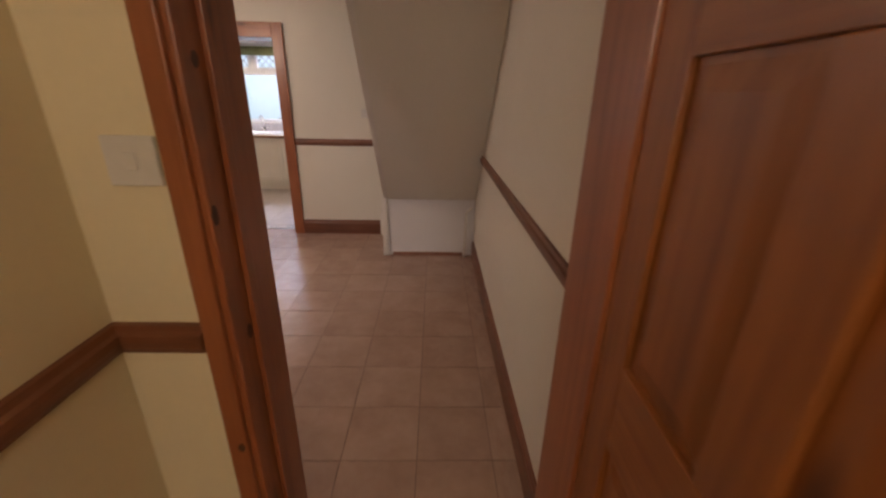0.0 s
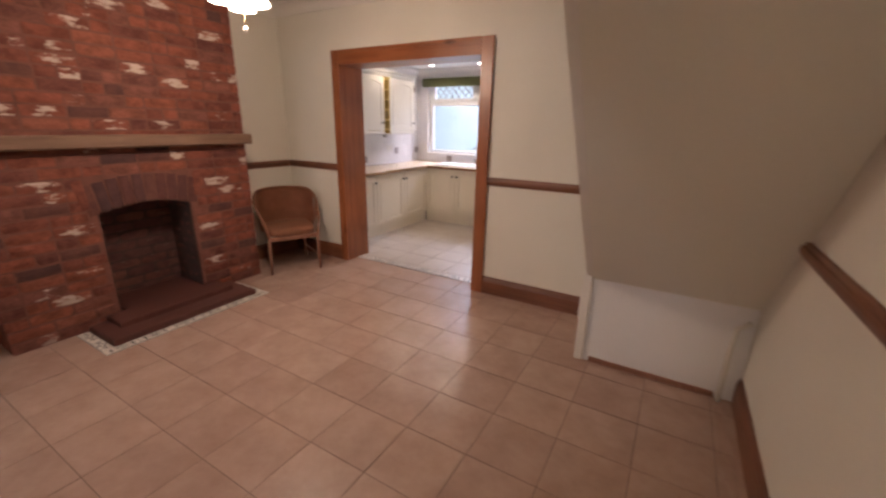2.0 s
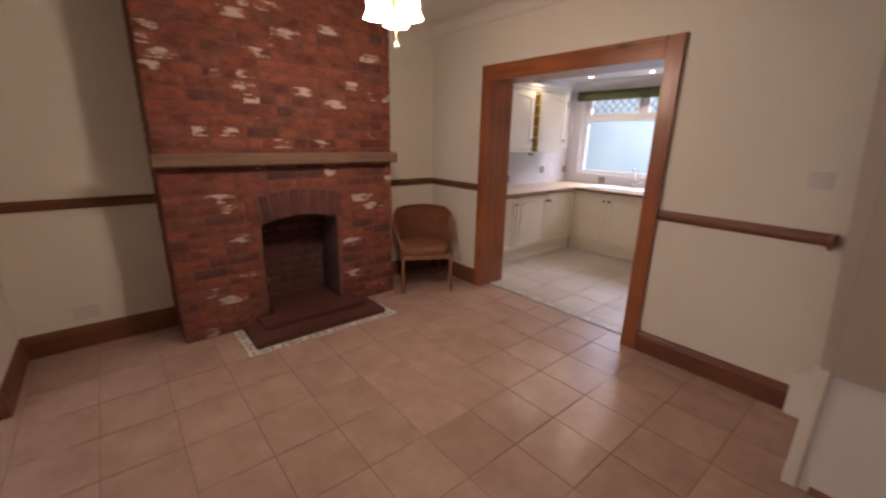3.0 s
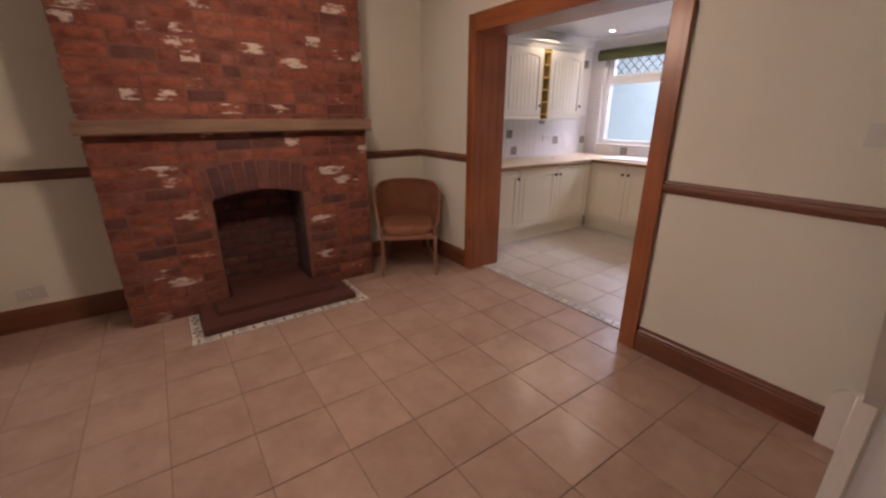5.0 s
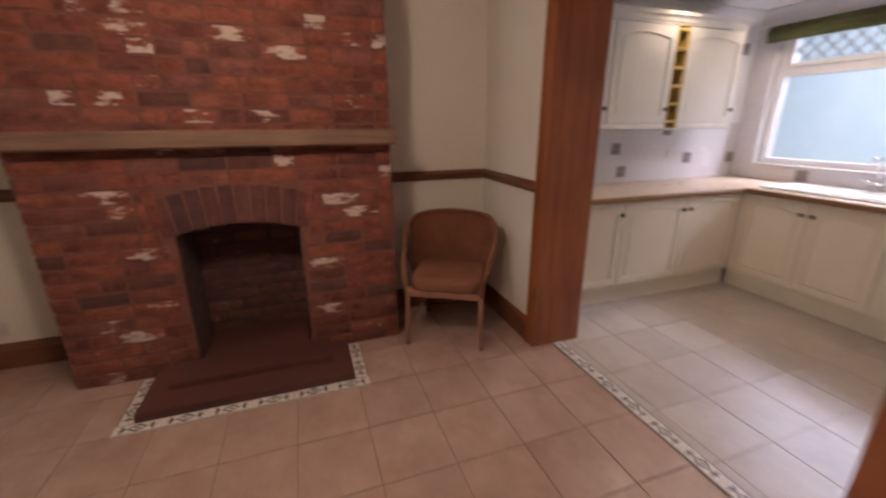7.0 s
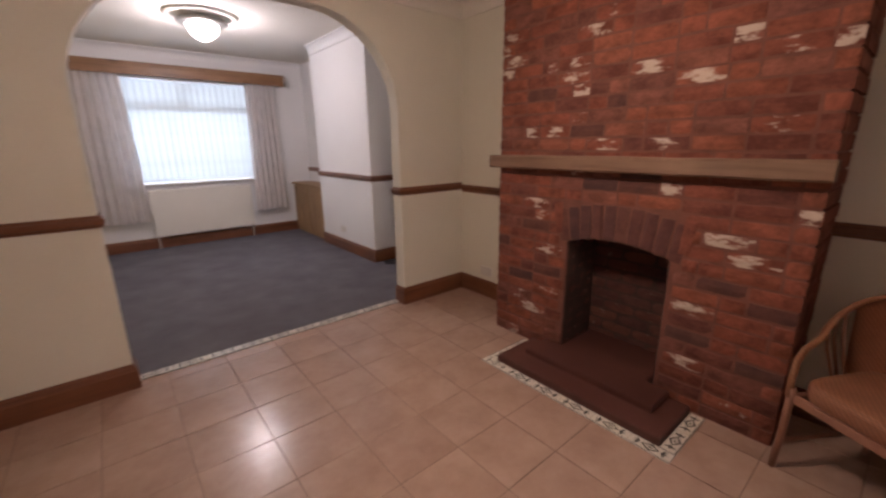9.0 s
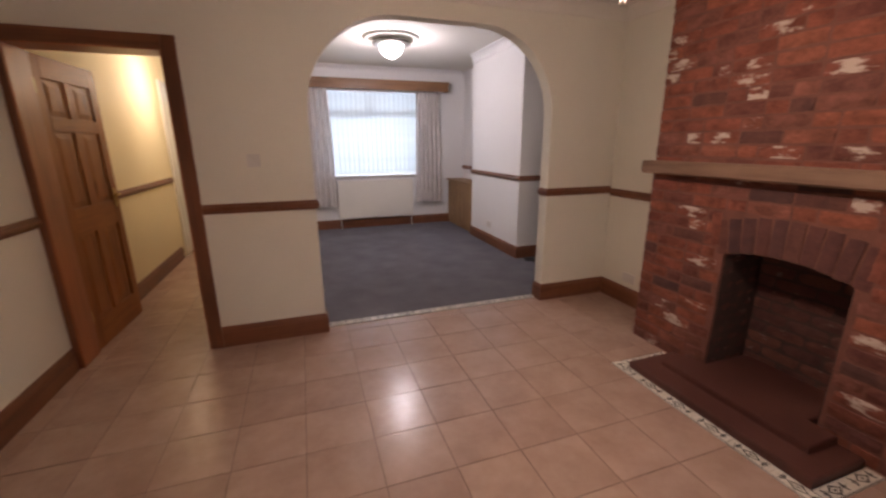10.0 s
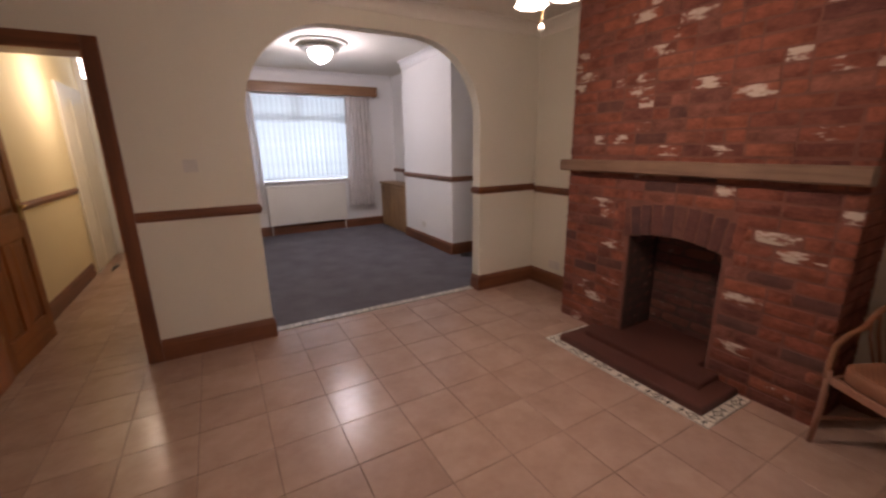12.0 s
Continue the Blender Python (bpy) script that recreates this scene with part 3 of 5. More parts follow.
for (z0, z1) in ((0.21, 0.84), (1.03, 1.55), (1.64, 1.88)):
    part("muntin", slab((-T / 2, -0.4275, z0 + 0.0005), (T / 2, -0.3275, z1 - 0.0005), 0.003, 2), DOOR_Z, hd)
    for y0, y1 in ((0.1005, 0.327), (0.428, 0.6545)):
        bm = slab((-0.008, -y1, z0), (0.008, -y0, z1))
        m_in = 0.045
        for sx in (-1, 1):
            v = [bm.verts.new((sx * 0.0085, -y, z)) for y, z in ((y0 + 0.012, z0 + 0.012), (y1 - 0.012, z0 + 0.012), (y1 - 0.012, z1 - 0.012), (y0 + 0.012, z1 - 0.012))]
            w = [bm.verts.new((sx * 0.015, -y, z)) for y, z in ((y0 + m_in, z0 + m_in), (y1 - m_in, z0 + m_in), (y1 - m_in, z1 - m_in), (y0 + m_in, z1 - m_in))]
            bm.faces.new(w)
            for i in range(4):
                bm.faces.new((v[i], v[(i + 1) % 4], w[(i + 1) % 4], w[i]))
        bmesh.ops.recalc_face_normals(bm, faces=bm.faces[:])
        part("panel", bm, DOOR_Z, hd)
hnd = part("door_handle", slab((-0.026, -0.715, 0.97), (-0.0205, -0.68, 1.12), 0.002), BRASS, hd, "brass lever handle")
part("lever", tube([(-0.026, -0.70, 1.07), (-0.06, -0.70, 1.07), (-0.064, -0.69, 1.07), (-0.066, -0.60, 1.066)], 0.008), BRASS, hnd)
for z in (0.22, 1.78):
    part("hinge", slab((-0.026, -0.012, z), (-0.0205, 0.0, z + 0.09), 0.001), BRASS, hd)

# front door with a glazed fanlight, and the white boxing beside it
fd = thing("front_door", pose(0.21, -2.95, 0), "white front door with a frosted fanlight above", "door")
for x0, x1 in ((-0.488, -0.43), (0.43, 0.488)):
    part("frame", slab((x0, -0.05, 0), (x1, 0.05, 2.515), 0.004), UPVC, fd)
for z0, z1 in ((2.03, 2.09), (2.46, 2.515)):
    part("crossbar", slab((-0.4295, -0.05, z0), (0.4295, 0.05, z1), 0.004), UPVC, fd)
leaf = part("door_leaf", slab((-0.4285, -0.025, 0.01), (0.4285, 0.025, 2.025), 0.003), UPVC, fd)
for z0, z1 in ((0.2, 0.95), (1.1, 1.85)):
    part("panel", slab((-0.3, 0.026, z0), (0.3, 0.036, z1), 0.008, 2), UPVC, leaf)
part("letter_plate", slab((-0.13, 0.026, 1.0), (0.13, 0.034, 1.05), 0.003), BRASS, leaf)
p = part("pane", slab((-0.4285, -0.005, 2.092), (0.4285, 0.005, 2.458)), FROST, fd)
p.visible_shadow = False
mb = thing("meter_cupboard", pose(0.70, -2.02, 0), "tall white boarded meter cupboard against the hall wall", "cupboard")
part("body", slab((0.024, -0.80, 0), (0.048, 0.26, 2.25), 0.004), GLOSS, mb)
part("door", slab((0.009, -0.77, 0.03), (0.0235, -0.15, 2.1), 0.004), GLOSS, mb)
bm = tube([(0.60, -1.72, 0.012), (0.58, -1.78, 0.02), (0.61, -1.86, 0.014), (0.57, -1.95, 0.012), (0.61, -2.1, 0.012)], 0.008)
solid("cable", bm, CABLE, "loose black cable on the hall floor", "cable")

# ---------------------------------------------------------------- floors
floor = structure("floor", slab((-4.0, 1.12, -0.12), (0.95, 4.86, -0.0035)), GROUT, "peach ceramic floor tiles with brown grout", "floor")
floor_hall = structure("floor_hall", slab((-0.42, -3.1, -0.12), (0.95, 1.119, -0.0035)), GROUT, "peach ceramic hall floor tiles", "floor")
floor_k = structure("floor_kitchen", slab((-4.0, 4.861, -0.12), (-0.3, 7.7, -0.0035)), GROUT_K, "pale cream ceramic kitchen floor tiles", "floor")
bm = bmesh.new()
nx, ny = 60, 64
grid = [[bm.verts.new((-3.78 + 3.31 * i / nx, YF + (1.125 - YF) * j / ny, 0.004 + 0.004 * noise.noise(Vector((i * 0.9, j * 0.9, 0))))) for j in range(ny + 1)] for i in range(nx + 1)]
for i in range(nx):
    for j in range(ny):
        bm.faces.new((grid[i][j], grid[i + 1][j], grid[i + 1][j + 1], grid[i][j + 1]))
for f in bm.faces:
    f.smooth = True
box(bm, (-4.0, -3.1, -0.12), (-0.43, 1.119, -0.02))
structure("carpet", bm, CARPET, "plain grey-blue fitted carpet in the lounge", "carpet")

# ---------------------------------------------------------------- stair
LOW = lambda y: 0.57 + (4.05 - y) * SLOPE
stair = thing("staircase", pose(0, 0, 0), "white-painted staircase with turned-square balusters and a boxed underside", "staircase")
y_top = 4.05 - (H + 0.1 - 0.57) / SLOPE
part("string", prism([(y_top, H + 0.1), (y_top + 0.28, H + 0.1), (4.66, 0.21), (4.66, 0), (4.05, 0), (4.05, 0.57)], "x", -0.185, -0.145), GLOSS, stair)
off = [(y_top + 0.28, H + 0.1), (4.66, 0.21), (4.66, 0.175), (y_top + 0.248, H + 0.1)]
part("string_bead", prism(off, "x", -0.205, -0.1855), GLOSS, stair)
part("soffit", prism([(y_top, H + 0.1), (y_top + 0.03, H + 0.1), (4.07, 0.585), (4.05, 0.57)], "x", -0.1445, XE - 0.001), PLASTER, stair, "cream plastered sloping soffit")
part("front_panel", slab((-0.1445, 4.05, 0), (XE - 0.001, 4.068, 0.569)), PLASTER_WHITE, stair, "white boarded panel under the soffit")
part("panel_skirting", slab((-0.11, 4.036, 0), (0.58, 4.0495, 0.035), 0.003), CANE, stair, "thin pale wooden strip")
part("corner_bead", slab((-0.20, 4.032, 0), (-0.150, 4.0495, 0.60), 0.003), GLOSS, stair)
for i in range(13):
    y, z = 4.64 - 0.182 * i, 0.2 * (i + 1)
    part("tread", slab((-0.1445, y - 0.20, z - 0.03), (XE - 0.001, y + 0.015, z), 0.004), DARK, stair, "dark carpeted tread")
    part("riser", slab((-0.1445, y - 0.018, z - 0.2 + 0.0005), (XE - 0.001, y - 0.003, z - 0.0305)), GLOSS, stair)
for i in range(14):
    y = 4.56 - 0.118 * i
    z = LOW(y) + 0.31
    part("baluster", slab((-0.176, y - 0.016, z), (-0.144, y + 0.016, z + 0.82), 0.004), GLOSS, stair)
part("handrail", prism([(4.60, LOW(4.60) + 1.12), (4.60, LOW(4.60) + 1.19), (2.9, LOW(2.9) + 1.19), (2.9, LOW(2.9) + 1.12)], "x", -0.19, -0.13), GLOSS, stair)
nose = [(-0.31 + 0.06 * (1 - math.cos(a)), 0.23 + 0.06 * math.sin(a)) for a in (0.0, 0.4, 0.8, 1.2, 1.571)]
part("foot_block", prism([(-0.31, 0)] + nose + [(-0.206, 0.29), (-0.206, 0)], "y", 4.655, 4.6945), GLOSS, stair, "white-painted rounded block at the stair foot")
solid("corner_pipe", tube([(0.60, 4.02, 0.0), (0.60, 4.02, 0.3), (0.605, 4.02, 0.45), (0.66, 4.02, 0.50)], 0.014), GLOSS, "white-painted pipe in the corner under the stair", "pipe")

def knot(place, normal, ry, rz):
    """A dark knot showing in the face of a board, a hair proud."""
    p, nv = Vector(place), Vector(normal)
    u = Vector((0, 0, 1)).cross(nv)
    bm = bmesh.new()
    k = 14
    ring = [bm.verts.new(p + nv * 0.0012 + u * (ry * math.cos(2 * math.pi * i / k) * (1 + 0.12 * math.sin(3 * i))) + Vector((0, 0, rz * math.sin(2 * math.pi * i / k)))) for i in range(k)]
    low = [bm.verts.new(v.co - nv * 0.002) for v in ring]
    bm.faces.new(ring)
    for i in range(k):
        j = (i + 1) % k
        bm.faces.new((ring[j], ring[i], low[i], low[j]))
    bmesh.ops.recalc_face_normals(bm, faces=bm.faces[:])
    return bm


for place, normal, ry, rz in (((-0.1098, 1.069, 1.285), (1, 0, 0), 0.010, 0.020), ((-0.138, 1.0425, 0.74), (0, -1, 0), 0.008, 0.012),
                              ((-0.1098, 1.116, 1.005), (1, 0, 0), 0.010, 0.018), ((-0.1098, 1.10, 1.55), (1, 0, 0), 0.010, 0.014)):
    part("knot", knot(place, normal, ry, rz), KNOT, hf)

# ---------------------------------------------------------------- brick chimney breast
XB, YB0, YB1 = -3.24, 2.13, 3.90
OY0, OY1 = 2.717, 3.357
MID = (OY0 + OY1) / 2
ARCH = lambda y: 0.805 + 0.055 * (1 - ((y - MID) / 0.32) ** 2)
notch = [(YB0 + 0.006, 0), (OY0 + 0.006, 0)] + [(OY0 + 0.006 + (OY1 - OY0 - 0.012) * i / 10, ARCH(OY0 + (OY1 - OY0) * i / 10) + 0.006) for i in range(11)] + [(OY1 - 0.006, 0), (YB1 - 0.006, 0), (YB1 - 0.006, H - 0.001), (YB0 + 0.006, H - 0.001)]
bm = prism(notch, "x", -3.345, XB - 0.009)
prism([(YB0 + 0.006, 0), (OY0 + 0.012, 0), (OY0 + 0.012, 1.3), (OY1 - 0.012, 1.3), (OY1 - 0.012, 0), (YB1 - 0.006, 0), (YB1 - 0.006, H - 0.001), (YB0 + 0.006, H - 0.001)], "x", -3.60, -3.3455, bm)
box(bm, (XW + 0.001, YB0 + 0.006, 0), (-3.601, YB1 - 0.006, H - 0.001))
breast = structure("chimney_breast", bm, MORTAR, "reclaimed red brick chimney breast with flakes of white paint and an open fireplace", "chimney breast")


def brick_mesh(name, length, height, depth, material, seed):
    """One worn brick, its face towards +x, centred on its face."""
    r = random.Random(seed)
    bm = bmesh.new()
    ny, nz = 4, 2
    face = []
    for j in range(nz + 1):
        for i in range(ny + 1):
            u, v = i / ny - 0.5, j / nz - 0.5
            edge = i in (0, ny) or j in (0, nz)
            corner = i in (0, ny) and j in (0, nz)
            face.append(bm.verts.new((r.uniform(-0.003, 0.001) - 0.003 * edge - 0.003 * corner,
                                      u * length * (0.985 if edge else 1) + r.uniform(-1, 1) * 0.0025, v * height * 0.96 + r.uniform(-1, 1) * 0.0022)))
    for j in range(nz):
        for i in range(ny):
            k = j * (ny + 1) + i
            bm.faces.new((face[k], face[k + 1], face[k + ny + 2], face[k + ny + 1]))
    rim = [face[i] for i in range(ny + 1)] + [face[(j + 1) * (ny + 1) - 1] for j in range(1, nz + 1)] + [face[nz * (ny + 1) + i] for i in range(ny - 1, -1, -1)] + [face[j * (ny + 1)] for j in range(nz - 1, 0, -1)]
    back = [bm.verts.new((-depth, v.co.y * 1.01, v.co.z * 1.01)) for v in rim]
    for i in range(len(rim)):
        j = (i + 1) % len(rim)
        bm.faces.new((rim[j], rim[i], back[i], back[j]))
    bmesh.ops.recalc_face_normals(bm, faces=bm.faces[:])
    return mesh_of(name, bm, material)


STRETCH, HEAD = {}, {}
for k, kind_of in enumerate((BRICK, PAINTED_BRICK, FLAKED_BRICK, BURNT_BRICK)):
    STRETCH[k] = [brick_mesh("brick", 0.214, 0.065, 0.03, kind_of, 10 + 100 * k + i) for i in range(7 if k == 0 else 4)]
    HEAD[k] = [brick_mesh("brick", 0.103, 0.065, 0.03, kind_of, 40 + 100 * k + i) for i in range(5 if k == 0 else 3)]
# bricks (along the wall, above the floor) that keep much paint, some paint, or were burnt dark in the kiln
PAINTED = [(2.39, 1.48), (2.96, 1.40), (2.59, 1.77), (2.72, 1.70), (3.04, 1.76), (3.37, 1.69), (3.83, 1.83), (3.52, 1.91), (3.74, 2.12),
           (2.83, 2.06), (2.31, 2.13), (2.65, 2.28), (3.3, 2.28), (2.97, 2.21), (2.26, 1.98), (2.39, 1.01), (3.67, 0.88), (3.57, 0.93),
           (3.46, 0.58), (3.46, 0.30), (2.41, 0.29), (2.61, 0.72), (3.28, 1.17), (3.82, 1.10)]
FLAKED = [(2.49, 1.49), (2.73, 1.54), (3.74, 1.48), (2.16, 1.99), (2.22, 1.84), (2.43, 1.83), (2.76, 1.91), (2.92, 2.07), (2.76, 2.35),
          (2.48, 0.95), (2.6, 0.44), (3.69, 0.14), (2.31, 0.07), (2.26, 0.36), (2.77, 1.23), (3.63, 1.77), (2.96, 2.35), (3.3, 1.40), (2.5, 1.84)]
BURNT = [(3.03, 1.62), (2.82, 1.48), (2.42, 0.87), (2.34, 0.50), (2.63, 0.58), (2.5, 0.23), (2.41, 1.75), (3.3, 2.22), (3.5, 0.95), (3.65, 0.99),
         (3.55, 0.45), (3.05, 1.18), (2.9, 1.18), (3.15, 1.23), (3.5, 0.70), (3.75, 0.62), (2.2, 0.72), (3.8, 0.35), (3.72, 2.28), (2.66, 1.86)]
SOLDIER = [brick_mesh("arch_brick", 0.0655, 0.205, 0.06, ARCH_BRICK, 60 + i) for i in range(4)]
rnd = random.Random(7)


def piece(name, me, place, parent, scale=(1, 1, 1), turn=(0, 0, 0)):
    ob = bpy.data.objects.new(name, me)
    scene.collection.objects.link(ob)
    ob.location, ob.scale = place, scale
    ob.rotation_euler = turn
    ob.parent = parent
    return ob


def lay_brick(y0, y1, z):
    length = y1 - y0
    if length < 0.03:
        return
    near = lambda spots: any(abs(z - sz) < 0.0382 and y0 - 0.005 <= sy < y1 + 0.006 for sy, sz in spots)
    k = 1 if near(PAINTED) else 2 if near(FLAKED) else 3 if near(BURNT) else 0
    bank, size = (STRETCH[k], 0.214) if length > 0.15 else (HEAD[k], 0.103)
    piece("brick", rnd.choice(bank), (XB + rnd.uniform(-0.003, 0.003), (y0 + y1) / 2, z + rnd.uniform(-0.002, 0.002)), breast,
          (1, length / size, 1), (0, rnd.uniform(-0.02, 0.02), 0))


for course in range(34):
    z = 0.0385 + 0.0765 * course
    if z > H - 0.02:
        break
    y = YB0 - (0.0 if course % 2 else 0.1125) + 0.004
    blocks = []
    while y < YB1 - 0.02:
        length = 0.103 if rnd.random() < 0.26 else 0.214
        blocks.append([max(y, YB0), min(y + length, YB1)])
        y += length + 0.011
    for b0, b1 in blocks:
        if z < 0.84:
            hole = (OY0, OY1)
        elif z < 1.06:
            hole = (OY0 - 0.05, OY1 + 0.05)
        else:
            hole = None
        if z < 1.06 and z > 0.79:
            hole = (OY0 - 0.05, OY1 + 0.05)
        if hole and b1 > hole[0] and b0 < hole[1]:
            lay_brick(b0, min(b1, hole[0] - 0.004), z)
            lay_brick(max(b0, hole[1] + 0.004), b1, z)
        else:
            lay_brick(b0, b1, z)
for i in range(10):
    u = (i + 0.5) / 10
    y = OY0 - 0.045 + (OY1 - OY0 + 0.09) * u
    lean = (u - 0.5) * 0.34
    z = ARCH(min(max(y, OY0), OY1)) + 0.105
    piece("arch_brick", SOLDIER[i % 4], (XB + rnd.uniform(-0.002, 0.004), y + (u - 0.5) * 0.035, z), breast, (1, 1.02, 1.05), (-lean, 0, 0))


UPRIGHT = brick_mesh("brick", 0.058, 0.205, 0.05, BRICK, 75)
for y in (OY0 - 0.062, OY1 + 0.062):
    piece("brick", UPRIGHT, (XB + 0.004, y, 0.955), breast, (1, 1, 1), (0.12 if y < MID else -0.12, 0, 0))


def joined_bricks(name, origin, along, up, face, length, height, material, seed):
    """A field of bricks in one mesh, on a face that is seen only in passing."""
    r = random.Random(seed)
    bm = bmesh.new()
    o, a, f = Vector(origin), Vector(along), Vector(face)
    c = 0
    z = 0.004
    while z + 0.05 < height:
        s = -0.11 if c % 2 else 0.0
        while s < length - 0.02:
            s0, s1 = max(s, 0.0), min(s + 0.214, length)
            if s1 - s0 > 0.03:
                q = r.uniform(0.006, 0.011)
                p0, p1 = o + a * s0 + Vector((0, 0, z)) - f * 0.01, o + a * s1 + Vector((0, 0, z + 0.065)) + f * q
                box(bm, p0, p1)
            s += 0.225
        z += 0.0765
        c += 1
    return bm


side = part("side_bricks", joined_bricks("side", (XW + 0.002, YB1 - 0.006, 0), (1, 0, 0), 0, (0, 1, 0), XB - XW - 0.012, H - 0.02, BRICK, 3), BRICK, breast)
tagged(side, kind="stuff")
side = part("side_bricks", joined_bricks("side", (XW + 0.002, YB0 + 0.006, 0), (1, 0, 0), 0, (0, -1, 0), XB - XW - 0.012, H - 0.02, BRICK, 4), BRICK, breast)
tagged(side, kind="stuff")
FIRE = [brick_mesh("fire_brick", 0.205, 0.065, 0.02, SOOT_BRICK, 80 + i) for i in range(4)]


def lay_lining(origin, along, length, height, turn):
    """Sooty bricks on one inner face of the fireplace."""
    o, a = Vector(origin), Vector(along)
    c = 0
    while 0.0765 * c + 0.06 < height:
        s = -0.108 if c % 2 else 0.0
        while s < length - 0.02:
            s0, s1 = max(s, 0.0), min(s + 0.205, length)
            if s1 - s0 > 0.03:
                p = o + a * (s0 + s1) / 2
                piece("fire_brick", rnd.choice(FIRE), (p.x, p.y, p.z + 0.0765 * c + 0.036), breast, (1, (s1 - s0) / 0.205, 1), (0, 0, turn))
            s += 0.216
        c += 1


part("fire_back", slab((-3.6005, OY0 + 0.0125, 0.03), (-3.5975, OY1 - 0.0125, 1.28)), SOOT_MORTAR, breast, "sooty brick fire back")
for y0 in (OY0 + 0.0125, OY1 - 0.0155):
    part("fire_cheek", slab((-3.597, y0, 0.03), (-3.262, y0 + 0.003, 0.80)), SOOT_MORTAR, breast)
lay_lining((-3.592, OY0 + 0.012, 0.045), (0, 1, 0), OY1 - OY0 - 0.024, 1.2, 0.0)
lay_lining((-3.59, OY0 + 0.018, 0.045), (1, 0, 0), 0.33, 0.78, math.pi / 2)
lay_lining((-3.59, OY1 - 0.018, 0.045), (1, 0, 0), 0.33, 0.78, -math.pi / 2)

# mantel shelf: a rough beam
bm = bmesh.new()
n = 26
ring = [(-3.24, 1.262), (-3.165, 1.262), (-3.155, 1.272), (-3.155, 1.336), (-3.165, 1.347), (-3.24, 1.347)]
loops = []
for i in range(n + 1):
    y = 2.105 + (3.915 - 2.105) * i / n
    loops.append([bm.verts.new((x + (0.004 * noise.noise(Vector((y * 6, x * 9, z * 20))) if x > -3.2 else 0), y, z + 0.003 * noise.noise(Vector((y * 5, 7, z * 30))))) for x, z in ring])
for p, q in zip(loops, loops[1:]):
    for i in range(len(ring)):
        j = (i + 1) % len(ring)
        bm.faces.new((p[i], p[j], q[j], q[i]))
bm.faces.new(loops[0])
bm.faces.new(loops[-1][::-1])
bmesh.ops.recalc_face_normals(bm, faces=bm.faces[:])
mantel = solid("mantel_shelf", bm, MANTEL, "worn grey-brown oak beam mantel shelf on the brick chimney breast", "mantel shelf")

# hearth
hx = -2.845
outline = [(-3.59, OY0 + 0.02), (-3.222, OY0 + 0.02), (-3.222, 2.512), (hx, 2.512), (hx, 3.558), (-3.222, 3.558), (-3.222, OY1 - 0.02), (-3.59, OY1 - 0.02)]
bm = prism(outline, "z", 0.001, 0.048)
bmesh.ops.bevel(bm, geom=[e for e in bm.edges if all(v.co.z > 0.04 for v in e.verts)], offset=0.006, segments=2, affect="EDGES")
hearth = thing("hearth", pose(0, 0, 0), "dark brown painted two-level hearth in front of the fireplace", "hearth")
part("front_slab", bm, HEARTH, hearth)
bm = prism([(-3.59, OY0 + 0.03), (-3.221, OY0 + 0.03), (-3.221, 2.62), (-3.0, 2.62), (-3.0, 3.45), (-3.221, 3.45), (-3.221, OY1 - 0.03), (-3.59, OY1 - 0.03)], "z", 0.0485, 0.086)
bmesh.ops.bevel(bm, geom=[e for e in bm.edges if all(v.co.z > 0.08 for v in e.verts)], offset=0.006, segments=2, affect="EDGES")
part("raised_slab", bm, HEARTH, hearth)


def border_meshes():
    tile = slab((-0.0985, -0.037, 0.0), (0.0985, 0.037, 0.006), 0.001)
    motif = bmesh.new()
    z = 0.0062
    def flat(points):
        motif.faces.new([motif.verts.new((x, y, z)) for x, y in points])
    def ring_of(cx, cy, rx, ry, w, k=10):
        o = [motif.verts.new((cx + rx * math.cos(2 * math.pi * i / k), cy + ry * math.sin(2 * math.pi * i / k), z)) for i in range(k)]
        q = [motif.verts.new((cx + (rx - w) * math.cos(2 * math.pi * i / k), cy + (ry - w) * math.sin(2 * math.pi * i / k), z)) for i in range(k)]
        for i in range(k):
            j = (i + 1) % k
            motif.faces.new((o[i], o[j], q[j], q[i]))
    ring_of(0, 0, 0.046, 0.029, 0.013, 4)
    flat([(0.012, 0.0), (0.0, 0.008), (-0.012, 0.0), (0.0, -0.008)])
    for s in (-1, 1):
        flat([(s * 0.048, 0.0), (s * 0.060, 0.022), (s * 0.074, 0.022), (s * 0.064, 0.007), (s * 0.084, 0.0), (s * 0.064, -0.007), (s * 0.074, -0.022), (s * 0.060, -0.022)][::s])
    for s in (-1, 1):
        flat([(-0.098, s * 0.0365), (0.098, s * 0.0365), (0.098, s * 0.0315), (-0.098, s * 0.0315)][::-s])
    return mesh_of("border_tile", tile, BORDER), mesh_of("motif", motif, MOTIF)


B_TILE, B_MOTIF = border_meshes()


def border(parent, p0, p1, lift=0.001):
    """A strip of patterned border tiles from p0 to p1."""
    a, b = Vector((*p0, 0)), Vector((*p1, 0))
    d = b - a
    k = max(1, round(d.length / 0.2))
    turn = math.atan2(d.y, d.x)
    for i in range(k):
        c = a + d * (i + 0.5) / k
        t = piece("border_tile", B_TILE, (c.x, c.y, lift), parent, (d.length / k / 0.2, 1, 1), (0, 0, turn))
        piece("motif", B_MOTIF, (0, 0, 0), t)


